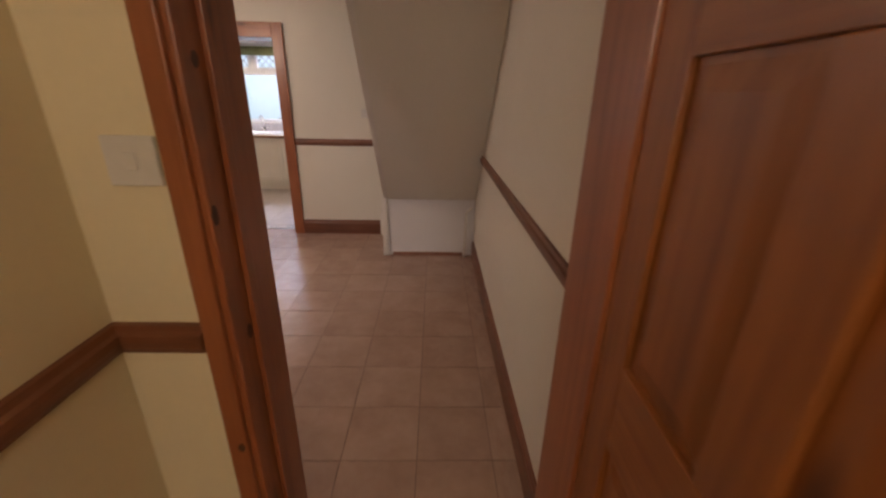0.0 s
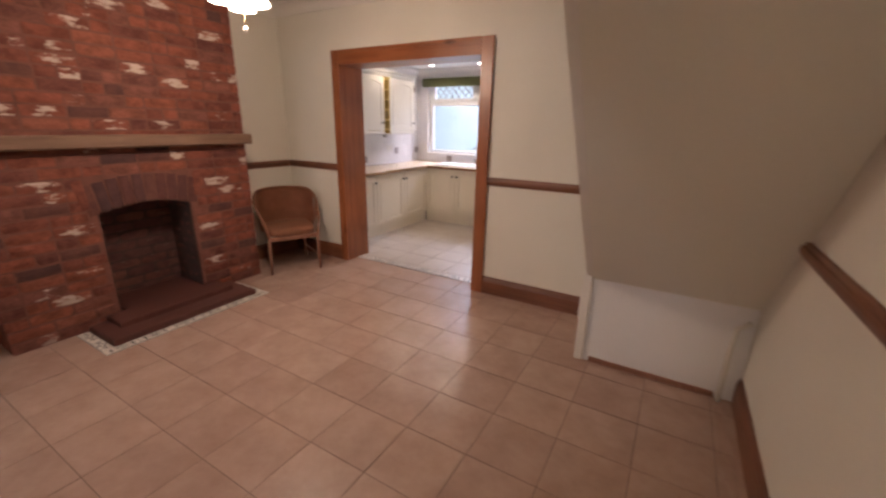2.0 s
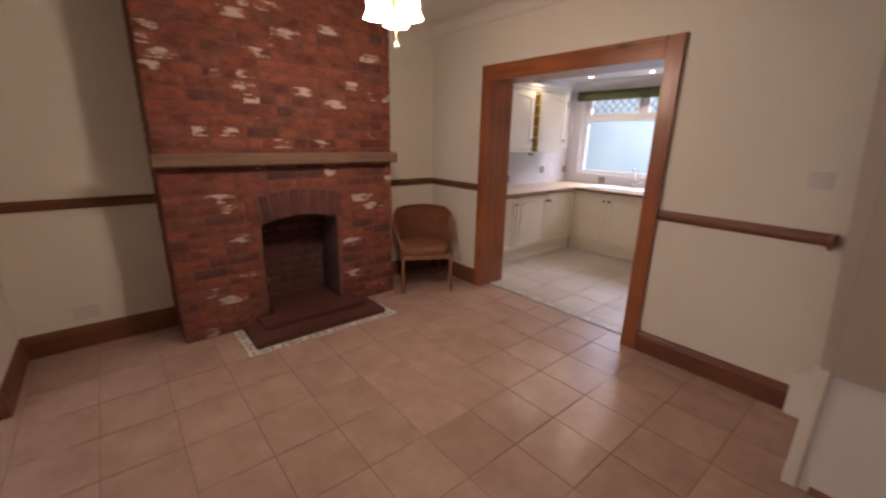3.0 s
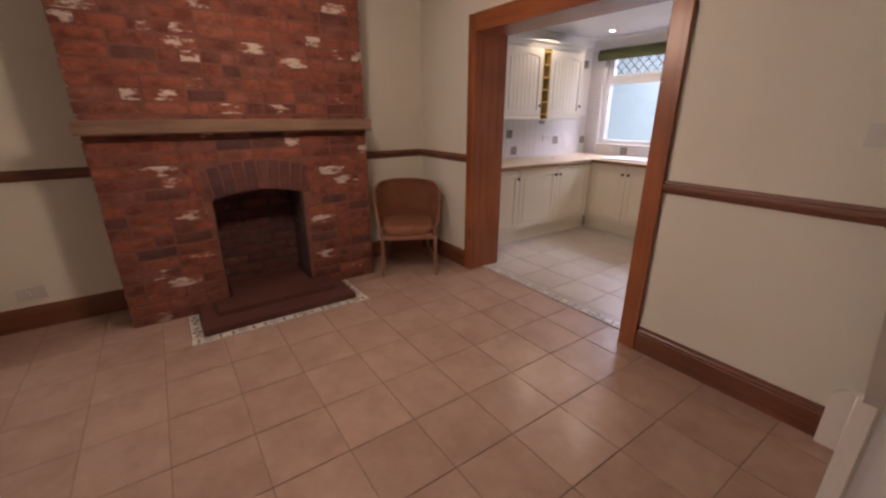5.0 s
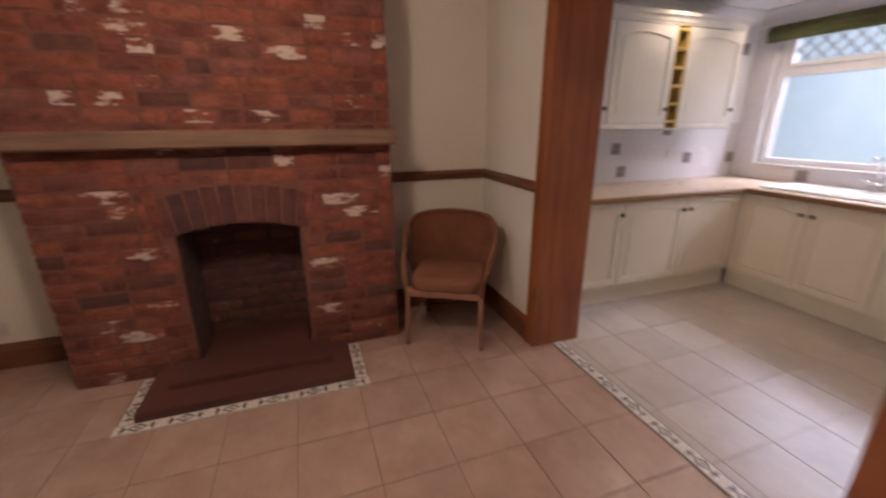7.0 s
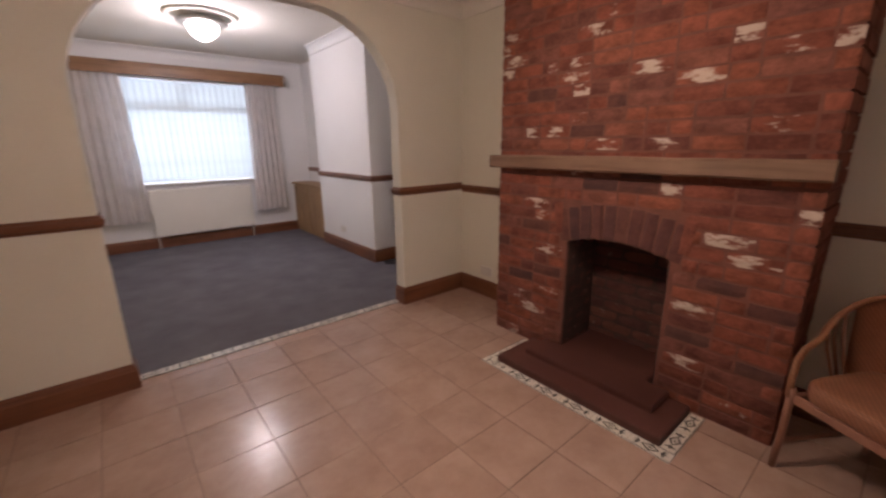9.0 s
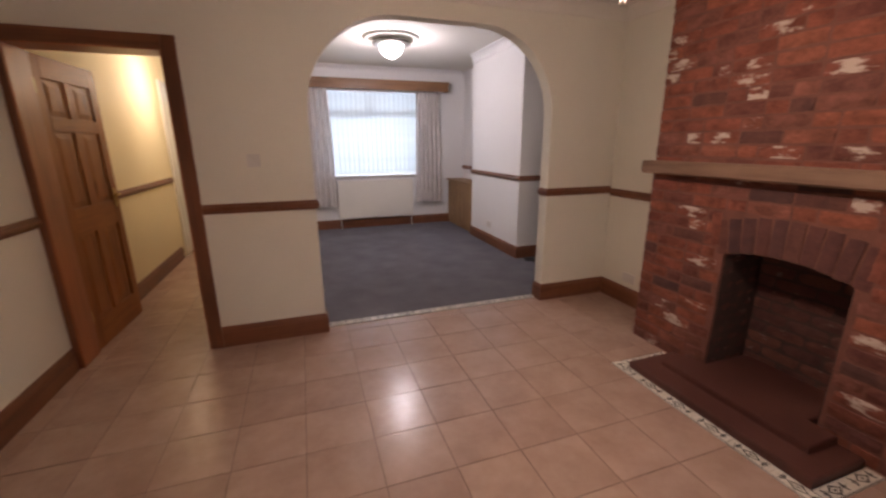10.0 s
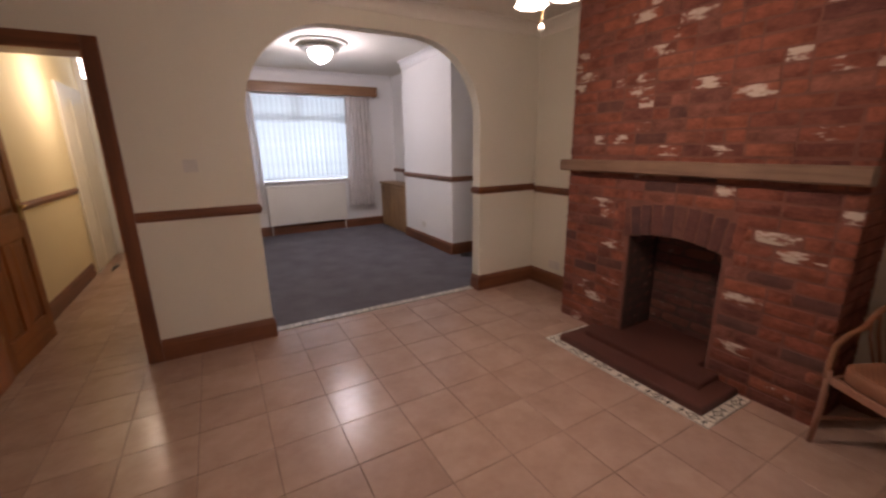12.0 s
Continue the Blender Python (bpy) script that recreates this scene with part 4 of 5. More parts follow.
XO, W2 = -2.765, 0.0385
border(floor, (XO - W2, 2.435), (XO - W2, 3.635), 0.001)
border(floor, (-3.225, 2.435 + W2), (XO - 2 * W2, 2.435 + W2), 0.001)
border(floor, (-3.225, 3.635 - W2), (XO - 2 * W2, 3.635 - W2), 0.001)
border(floor, (-2.795, 4.862), (-1.29, 4.862), 0.001)
border(floor, (-2.93, 1.165), (-0.945, 1.165), 0.001)

# ---------------------------------------------------------------- tub chair of woven fibre
chair = thing("tub_chair", pose(-3.212, 4.261, 0, 0, 0, 61), "brown woven-fibre tub chair with pale cane legs beside the fireplace", "chair")
# its front looks along local -y
def hoop(a):
    """The rim of the back: an angle from the back's middle gives place and height."""
    k = abs(a) / 115.0
    x, y = 0.302 * math.sin(radians(a)), 0.02 + 0.25 * math.cos(radians(a))
    z = 0.79 - 0.06 * k ** 2 - 0.17 * max(0.0, k - 0.45) ** 1.4 * 2.2
    return x, y, z


bm = bmesh.new()
cols_, rows_ = 26, 10
shell = []
for i in range(cols_ + 1):
    a = -74 + 148 * i / cols_
    x, y, z = hoop(a)
    line = []
    for j in range(rows_ + 1):
        t = j / rows_
        pull = 0.90 + 0.10 * t + 0.03 * math.sin(math.pi * t)
        line.append(bm.verts.new((x * pull * 0.985, 0.03 + (y - 0.03) * pull, 0.36 + (z - 0.36) * t)))
    shell.append(line)
for i in range(cols_):
    for j in range(rows_):
        f = bm.faces.new((shell[i][j], shell[i + 1][j], shell[i + 1][j + 1], shell[i][j + 1]))
        f.smooth = True
bmesh.ops.solidify(bm, geom=bm.faces[:], thickness=0.016)
part("backrest", bm, BACK_WEAVE, chair, "woven fibre tub back")
rim = [hoop(a) for a in range(-110, 111, 5)]
front = [(0.236, -0.240, 0.36), (0.242, -0.236, 0.44), (0.258, -0.208, 0.51), (0.272, -0.155, 0.555)]
rim = [(-x, y, z) for x, y, z in front] + rim + front[::-1]
part("rim", tube(rim, 0.014, 8), WICKER, chair)
bm = bmesh.new()
k = 28
top = []
for i in range(k):
    a = 2 * math.pi * i / k
    sx, sy = math.cos(a), math.sin(a)
    r = 1.0 / max(abs(sx) ** 5 + abs(sy) ** 5, 1e-6) ** (1 / 5)
    top.append((0.228 * sx * r, -0.005 + 0.232 * sy * r))
levels = [(0.97, 0.375), (1.0, 0.385), (1.0, 0.425), (0.985, 0.441), (0.90, 0.450), (0.4, 0.454)]
rings = [[bm.verts.new((x * s, y * s, z)) for x, y in top] for s, z in levels]
for p, q in zip(rings, rings[1:]):
    for i in range(k):
        bm.faces.new((p[i], p[(i + 1) % k], q[(i + 1) % k], q[i]))
bm.faces.new(rings[0][::-1])
bm.faces.new(rings[-1])
for f in bm.faces:
    f.smooth = True
part("seat", bm, SEAT_WEAVE, chair, "woven fibre seat with a rounded edge")
part("seat_frame", slab((-0.222, -0.238, 0.335), (0.222, -0.212, 0.374), 0.006, 2), CANE, chair)
for sx in (-1, 1):
    part("side_rail", slab((sx * 0.222 - 0.012, -0.21, 0.335), (sx * 0.222 + 0.012, 0.19, 0.374), 0.006, 2), CANE, chair)
    part("leg", tube([(sx * 0.238, -0.245, 0.0), (sx * 0.232, -0.236, 0.2), (sx * 0.232, -0.235, 0.40)], [0.013, 0.015, 0.015]), CANE, chair, "pale cane front leg")
    part("leg", tube([(sx * 0.205, 0.245, 0.0), (sx * 0.185, 0.205, 0.2), (sx * 0.18, 0.195, 0.38)], [0.013, 0.015, 0.015]), CANE, chair, "pale cane back leg")
    for ang in (82, 91, 100):
        x, y, z = hoop(sx * ang)
        part("spindle", tube([(x * 0.80, max(y, -0.02) * 0.9, 0.40), (x * 0.96, y, 0.40 + (z - 0.40) * 0.6), (x, y, z)], 0.007), CANE, chair)
    part("stretcher", tube([(sx * 0.234, -0.235, 0.14), (sx * 0.195, 0.225, 0.14)], 0.009), CANE, chair)

# ---------------------------------------------------------------- lamps
lampd = thing("ceiling_lamp", pose(-1.97, 3.12, 0), "brass three-arm ceiling lamp with lit opal glass tulip shades", "ceiling lamp")
part("ceiling_rose", lathe([(0.065, H - 0.001), (0.065, H - 0.012), (0.045, H - 0.03), (0.012, H - 0.05)][::-1], 24), BRASS, lampd)
part("stem", tube([(0, 0, H - 0.05), (0, 0, 2.26)], 0.009), BRASS, lampd)
part("hub", lathe([(0.006, 2.075), (0.020, 2.09), (0.034, 2.11), (0.028, 2.14), (0.042, 2.18), (0.050, 2.21), (0.030, 2.25), (0.012, 2.27)], 20), BRASS, lampd)
part("finial", lathe([(0.004, 2.028), (0.012, 2.034), (0.015, 2.046), (0.010, 2.058), (0.005, 2.076)], 14), BRASS, lampd)
part("pull_chain", tube([(0.012, 0.006, 2.06), (0.012, 0.006, 1.945)], 0.0025, 6), BRASS, lampd)
part("pull_knob", lathe([(0.004, 1.918), (0.010, 1.922), (0.011, 1.936), (0.006, 1.946)], 12, (0.012, 0.006, 0)), PLASTIC, lampd, "small white pull knob")
for i in range(3):
    a = radians(20 + 120 * i)
    ca, sa = math.cos(a), math.sin(a)
    arm = part("arm", tube([(0.03 * ca, 0.03 * sa, 2.19), (0.065 * ca, 0.065 * sa, 2.21), (0.080 * ca, 0.080 * sa, 2.225), (0.092 * ca, 0.092 * sa, 2.20)], 0.007), BRASS, lampd)
    bm = bmesh.new()
    k = 24
    rings = []
    for r, z in ((0.020, 2.19), (0.036, 2.178), (0.048, 2.148), (0.051, 2.115), (0.049, 2.088), (0.057, 2.058), (0.065, 2.042)):
        frill = 0.006 * (r > 0.056)
        rings.append([bm.verts.new((0.092 * ca + (r + frill * math.cos(8 * t)) * math.cos(t), 0.092 * sa + (r + frill * math.cos(8 * t)) * math.sin(t), z)) for t in (2 * math.pi * q / k for q in range(k))])
    for p, q in zip(rings, rings[1:]):
        for j in range(k):
            f = bm.faces.new((p[j], p[(j + 1) % k], q[(j + 1) % k], q[j]))
            f.smooth = True
    bmesh.ops.solidify(bm, geom=bm.faces[:], thickness=0.003)
    part("shade", bm, LIT_SHADE, lampd, "lit opal glass tulip shade with a frilled rim")

lampl = thing("flush_ceiling_lamp", pose(-2.03, -0.88, 0), "lit glass bowl lamp with metal ring on plaster rose", "ceiling lamp")
part("plaster_rose", lathe([(0.34, HL - 0.001), (0.34, HL - 0.012), (0.30, HL - 0.028), (0.24, HL - 0.02), (0.20, HL - 0.04), (0.10, HL - 0.045)][::-1], 40), CEILING, lampl)
part("metal_ring", lathe([(0.10, 2.625), (0.215, 2.63), (0.235, 2.645), (0.215, 2.672), (0.10, 2.675)], 36), PEWTER, lampl)
bowl = lathe([(0.006, 2.48), (0.018, 2.484), (0.045, 2.494), (0.095, 2.52), (0.125, 2.55), (0.138, 2.59), (0.15, 2.624), (0.10, 2.6245)], 32)
part("glass_bowl", bowl, LIT_BOWL, lampl, "glowing cut-glass bowl")

lamph = thing("hall_lamp", pose(0.305, -1.2, 0), "small lit opal glass hall lamp hanging from the ceiling", "ceiling lamp")
part("base", lathe([(0.05, HL - 0.03), (0.055, HL - 0.015), (0.055, HL - 0.001)], 24), BRASS, lamph)
part("stem", tube([(0, 0, HL - 0.03), (0, 0, 2.44)], 0.007), BRASS, lamph)
part("glass_shade", lathe([(0.01, 2.205), (0.052, 2.207), (0.063, 2.22), (0.063, 2.415), (0.05, 2.435), (0.01, 2.44)], 24), LIT_BOWL, lamph, "glowing opal glass cylinder")

for sx, sy in SPOTS:
    d = thing("downlight", pose(sx, sy, HK), "small recessed kitchen downlight with a white ring, switched on", "downlight", "kitchen downlights")
    part("ring", lathe([(0.030, -0.006), (0.042, -0.008), (0.046, -0.001)], 20), UPVC, d)
    part("bulb", lathe([(0.004, -0.012), (0.02, -0.011), (0.029, -0.0065)], 16), LIT_SPOT, d)

# ---------------------------------------------------------------- kitchen


def field(w, h, depth, arch, inset, i, boards):
    """Board i of a door's raised panel under an arched head; a single board, or several with fine grooves between them."""
    head = lambda t: h - inset - arch + arch * math.sin(math.pi * t)
    across = lambda t: inset + (w - 2 * inset) * t
    gap = 0.0035 if boards > 1 else 0.0
    steps = 10 if boards == 1 else 3
    t0, t1 = i / boards + gap, (i + 1) / boards - gap
    top = [t1 + (t0 - t1) * k / steps for k in range(steps + 1)]
    return prism([(across(t0), inset), (across(t1), inset)] + [(across(t), head(t)) for t in top], "x", depth, depth + 0.008)


def door_frame_ring(w, h, depth, arch, inset):
    """The stiles and rails of a door in one ring, its opening with an arched head."""
    inner, outer = [(inset, inset), (w - inset, inset), (w - inset, h - inset - arch)], [(0.002, 0.002), (w - 0.002, 0.002), (w - 0.002, h - 0.002)]
    for i in range(1, 8):
        t = i / 8
        x = w - inset - (w - 2 * inset) * t
        inner.append((x, h - inset - arch + arch * math.sin(math.pi * t)))
        outer.append((x, h - 0.002))
    inner.append((inset, h - inset - arch))
    outer.append((0.002, h - 0.002))
    bm = bmesh.new()
    lows = [[bm.verts.new((depth, y, z)) for y, z in lp] for lp in (outer, inner)]
    slope = [(y + (0.009 if y < w / 2 else -0.009), z) for y, z in inner]
    tops = [[bm.verts.new((depth + 0.013, y, z)) for y, z in lp] for lp in (outer, inner)]
    for v, (y, z) in zip(lows[1], slope):
        v.co.y = y
    k = len(inner)
    for i in range(k):
        j = (i + 1) % k
        bm.faces.new((tops[0][i], tops[0][j], tops[1][j], tops[1][i]))
        bm.faces.new((tops[1][i], tops[1][j], lows[1][j], lows[1][i]))
        bm.faces.new((lows[0][i], lows[0][j], tops[0][j], tops[0][i]))
    bmesh.ops.recalc_face_normals(bm, faces=bm.faces[:])
    return bm


def cupboard(name, m, width, height, depth, doors, material, label, group, knob_low, plinth=0.0):
    """A kitchen unit: local x out from the wall, y along it, z up from its underside."""
    u = thing(name, m, label, "kitchen cabinet", group)
    part("body", slab((0, 0.001, plinth), (depth, width - 0.001, height), 0.002), material, u)
    w = width / doors
    for i in range(doors):
        d = part("door", slab((depth + 0.001, i * w + 0.003, plinth + 0.004), (depth + 0.011, (i + 1) * w - 0.003, height - 0.004), 0.002), material, u)
        f = door_frame_ring(w - 0.006, height - plinth - 0.008, depth + 0.0105, 0.035, 0.058)
        bmesh.ops.translate(f, verts=f.verts[:], vec=(0, i * w + 0.003, plinth + 0.004))
        part("door_frame", f, material, d)
        boards = 7 if knob_low else 1
        for k in range(boards):
            f = field(w - 0.006, height - plinth - 0.008, depth + 0.0105, 0.035, 0.074, k, boards)
            bmesh.ops.translate(f, verts=f.verts[:], vec=(0, i * w + 0.003, plinth + 0.004))
            part("panel_board" if knob_low else "raised_panel", f, material, d)
        left_hung = (doors == 1) or i == 0
        ky = (i + 1) * w - 0.035 if left_hung else i * w + 0.035
        kz = plinth + 0.11 if knob_low else height - 0.10
        kn = lathe([(0.006, 0.0), (0.006, 0.012), (0.015, 0.018), (0.017, 0.026), (0.008, 0.031)], 14)
        bmesh.ops.rotate(kn, verts=kn.verts[:], cent=(0, 0, 0), matrix=Matrix.Rotation(radians(90), 3, "Y"))
        bmesh.ops.translate(kn, verts=kn.verts[:], vec=(depth + 0.019, ky, kz))
        part("knob", kn, DARK_METAL, d, "dark bronze knob")
    return u


G1, G2 = "kitchen base units", "kitchen wall units"
for y0, w, n_doors in ((5.03, 0.59, 1), (5.62, 1.20, 2)):
    cupboard("base_unit", pose(-3.727, y0, 0), w, 0.825, 0.56, n_doors, CREAM_UNIT, "cream painted base unit with arched panel doors and dark knobs", G1, False, 0.155)
# the run under the window faces south
for x1, w, n_doors in ((-2.195, 0.915, 2), (-1.193, 1.0, 2)):
    cupboard("base_unit", pose(x1, 7.447, 0, 0, 0, -90) @ pose(0, -w, 0), w, 0.825, 0.60, n_doors, CREAM_UNIT, "cream painted base unit under the window with arched doors", G1, False, 0.155)
bm = prism([(-3.727, 6.8215), (-3.149, 6.8215), (-3.149, 6.829), (-3.112, 6.829), (-3.112, 7.446), (-3.727, 7.446)], "z", 0.155, 0.825)
solid("corner_unit", bm, CREAM_UNIT, "plain cream corner unit where the worktops meet", "kitchen cabinet")
solid("plinth", slab((-3.70, 5.03, 0), (-3.185, 6.86, 0.15), 0.003), CREAM_UNIT, "cream plinth under the base units", "plinth")
solid("plinth", slab((-3.183, 6.885, 0), (-1.1, 7.4, 0.15), 0.003), CREAM_UNIT, "cream plinth under the window units", "plinth")
outline = [(-3.728, 5.03), (-3.122, 5.03), (-3.122, 6.80), (-1.1, 6.80), (-1.1, 7.448), (-3.728, 7.448)]
bm = prism(outline, "z", 0.828, 0.866)
bmesh.ops.bevel(bm, geom=[e for e in bm.edges if all(v.co.z > 0.86 for v in e.verts)], offset=0.004, segments=2, affect="EDGES")
wt = solid("worktop", bm, WORKTOP, "beige laminate worktop with a darker wooden edge", "worktop")
part("edging", slab((-3.1215, 5.03, 0.829), (-3.112, 6.7905, 0.861), 0.003), EDGE_WOOD, wt, "brown wooden edge strip")
part("edging", slab((-3.112, 6.790, 0.829), (-1.1, 6.7995, 0.861), 0.003), OAK_X, wt, "brown wooden edge strip")

for y0, w, n_doors in ((5.03, 0.545, 1), (5.58, 0.575, 1), (6.275, 0.59, 1)):
    cupboard("wall_unit", pose(-3.727, y0, 1.365), w, 0.70, 0.29, n_doors, WHITE_UNIT, "ivory wall unit with an arched panel door", G2, True)
wr = thing("wine_rack", pose(-3.727, 6.157, 1.33), "narrow pine wine rack, coloured yellow as lit, between the wall units", "wine rack")
part("back", slab((0, 0.0, 0), (0.01, 0.116, 0.735)), RACK_LIT_WOOD, wr)
for y0, y1 in ((0.0, 0.012), (0.104, 0.116)):
    part("side", slab((0.0105, y0, 0), (0.31, y1, 0.735), 0.002), RACK_LIT_WOOD, wr)
for i in range(6):
    z = 0.045 + 0.1305 * i
    part("shelf", slab((0.0105, 0.0125, z), (0.315, 0.1035, z + 0.017), 0.002), RACK_LIT_WOOD, wr)
part("ledge", slab((0.20, -0.012, -0.012), (0.335, 0.128, -0.001), 0.003), WHITE_UNIT, wr, "ivory ledge under the rack")
cor = moulding([(0, 0), (0.30, 0), (0.305, 0.012), (0.315, 0.02), (0.322, 0.045), (0.34, 0.055), (0.345, 0.075), (0, 0.075)], (-3.727, 5.03), (-3.727, 6.87), (1, 0))
bmesh.ops.translate(cor, verts=cor.verts[:], vec=(0, 0, 2.068))
solid("cabinet_cornice", cor, WHITE_UNIT, "ivory moulded cornice along the wall units", "cornice")
for y0, y1 in ((5.03, 6.155), (6.275, 6.865)):
    solid("light_pelmet", slab((-3.43, y0, 1.325), (-3.408, y1, 1.3635), 0.004), WHITE_UNIT, "ivory pelmet strip under the wall units", "pelmet")

# sink and tap
sk = thing("kitchen_sink", pose(-2.62, 7.14, 0.867), "white enamel inset sink with drainer under the window", "sink")
bm = bmesh.new()
def rounded(w, d, r, z, k=6):
    pts = []
    for cx, cy, a0 in ((w - r, d - r, 0), (-w + r, d - r, 90), (-w + r, -d + r, 180), (w - r, -d + r, 270)):
        for i in range(k + 1):
            a = radians(a0 + 90 * i / k)
            pts.append((cx + r * math.cos(a), cy + r * math.sin(a), z))
    return pts
loops = [rounded(0.47, 0.235, 0.05, 0.0), rounded(0.47, 0.235, 0.05, 0.012), rounded(0.455, 0.22, 0.045, 0.018), rounded(0.42, 0.19, 0.04, 0.010), rounded(0.41, 0.18, 0.04, 0.004)]
vs = [[bm.verts.new(p) for p in lp] for lp in loops]
for p, q in zip(vs, vs[1:]):
    for i in range(len(p)):
        j = (i + 1) % len(p)
        bm.faces.new((p[i], p[j], q[j], q[i]))
bm.faces.new(vs[0][::-1])
bm.faces.new(vs[-1])
for f in bm.faces:
    f.smooth = True
part("drainer", bm, SINK, sk)
bm = bmesh.new()
vs = [[bm.verts.new((x + 0.16, y, z)) for x, y, z in lp] for lp in (rounded(0.20, 0.165, 0.05, 0.0055), rounded(0.20, 0.165, 0.05, 0.016), rounded(0.185, 0.15, 0.045, 0.016), rounded(0.175, 0.14, 0.045, 0.006))]
for p, q in zip(vs, vs[1:]):
    for i in range(len(p)):
        j = (i + 1) % len(p)
        bm.faces.new((p[i], p[j], q[j], q[i]))
bm.faces.new(vs[-1])
part("bowl", bm, SINK, sk)
for i in range(6):
    part("drain_rib", slab((-0.36 + 0.06 * i, -0.13, 0.0045), (-0.35 + 0.06 * i, 0.13, 0.009), 0.002), SINK, sk)
tp = thing("kitchen_tap", pose(-2.56, 7.33, 0.886), "chrome mixer tap with a swan neck", "tap")
part("base", lathe([(0.028, 0), (0.028, 0.012), (0.020, 0.02), (0.018, 0.06)], 18), CHROME, tp)
part("spout", tube([(0, 0, 0.05), (0, 0, 0.18), (0, -0.02, 0.225), (0, -0.06, 0.245), (0, -0.11, 0.235), (0, -0.13, 0.20)], 0.011), CHROME, tp)
for s in (-1, 1):
    part("tap_handle", tube([(s * 0.015, 0, 0.045), (s * 0.05, 0, 0.06), (s * 0.085, 0, 0.075)], 0.008), CHROME, tp)

# tiles above the worktop
def wall_tiles(name, m, length, height, size, label):
    bm = bmesh.new()
    nu, nv = int(round(length / size)), int(round(height / size))
    for i in range(nu):
        for j in range(nv):
            box(bm, (0.0, i * size + 0.001, j * size + 0.001), (0.005, (i + 1) * size - 0.001, (j + 1) * size - 0.001))
    ob = solid(name, bm, WALL_TILE, label, "wall tiles", "stuff")
    ob.matrix_world = m
    return ob


wall_tiles("wall_tiles", pose(-3.729, 5.03, 0.868), 2.42, 0.5, 0.1, "cream glazed wall tiles above the worktop")
wall_tiles("wall_tiles", pose(-3.729, 7.449, 0.868, 0, 0, -90), 0.2, 1.3, 0.1, "cream glazed wall tiles beside the window")
wall_tiles("wall_tiles", pose(-3.529, 7.449, 0.868, 0, 0, -90), 2.4, 0.13, 0.13, "cream glazed wall tiles under the window")
for y, z in ((5.985, 1.156), (6.07, 0.958), (6.54, 1.312), (6.825, 1.06), (7.385, 1.05), (7.31, 2.004)):
    solid("decor_tile", slab((-3.7235, y - 0.048, z - 0.048), (-3.7195, y + 0.048, z + 0.048), 0.001), DECOR, "brown patterned decor tile on the kitchen wall", "decor tile", "", "decor tiles")
for x in (-3.103, -2.24):
    solid("decor_tile", slab((x - 0.048, 7.4400, 0.882), (x + 0.048, 7.4435, 0.978), 0.001), DECOR, "brown patterned decor tile under the window", "decor tile", "", "decor tiles")


def switch(name, m, w, h, label, rockers, category):
    s = thing(name, m, label, category)
    part("plate", slab((0, -w / 2, -h / 2), (0.009, w / 2, h / 2), 0.003, 2), PLASTIC, s)
    for i in range(rockers):
        c = (i - (rockers - 1) / 2) * 0.036
        part("rocker" if category == "light switch" else "socket_face", slab((0.0092, c - 0.011, -0.016), (0.0125, c + 0.011, 0.016), 0.002), PLASTIC, s)
    return s


switch("wall_socket", pose(-3.7235, 6.645, 1.10), 0.146, 0.086, "white double socket above the worktop", 2, "socket")
switch("light_switch", pose(-0.56, YS + 0.0005, 1.36, 0, 0, 90), 0.086, 0.086, "white plastic light switch on the cream wall", 1, "light switch")
switch("light_switch", pose(-0.42, YN - 0.0005, 1.31, 0, 0, -90), 0.10, 0.086, "white plastic light switch beside the stair", 2, "light switch")
switch("light_switch", pose(-0.225, 1.0615, 1.385, 0, 0, -90), 0.09, 0.086, "white plastic light switch in the hall", 1, "light switch")
switch("wall_socket", pose(XW + 0.0005, 1.62, 0.25), 0.146, 0.086, "white double socket above the skirting", 2, "socket")
switch("wall_socket", pose(-3.4295, -0.93, 0.30), 0.146, 0.086, "white double socket on the lounge chimney breast", 2, "socket")

# kitchen window
kw = thing("window_1", pose(-2.63, 7.56, 1.0), "white plastic kitchen window with leaded top lights", "window")
tagged(kw, kind="structure")
WW, WH = 0.905, 1.165
def bar(parent, a, b, name="frame", material=UPVC, bevel=0.004):
    return part(name, slab(a, b, bevel), material, parent)
for x0, x1 in ((-WW, -WW + 0.06), (WW - 0.06, WW)):
    bar(kw, (x0, -0.035, 0), (x1, 0.035, WH))
bar(kw, (-WW + 0.0605, -0.035, 0), (WW - 0.0605, 0.035, 0.06))
bar(kw, (-WW + 0.0605, -0.035, WH - 0.06), (WW - 0.0605, 0.035, WH))
bar(kw, (-WW + 0.0605, -0.035, 0.755), (WW - 0.0605, 0.035, 0.825), "transom")
bar(kw, (-0.085, -0.035, 0.8255), (-0.02, 0.035, WH - 0.0605), "mullion")
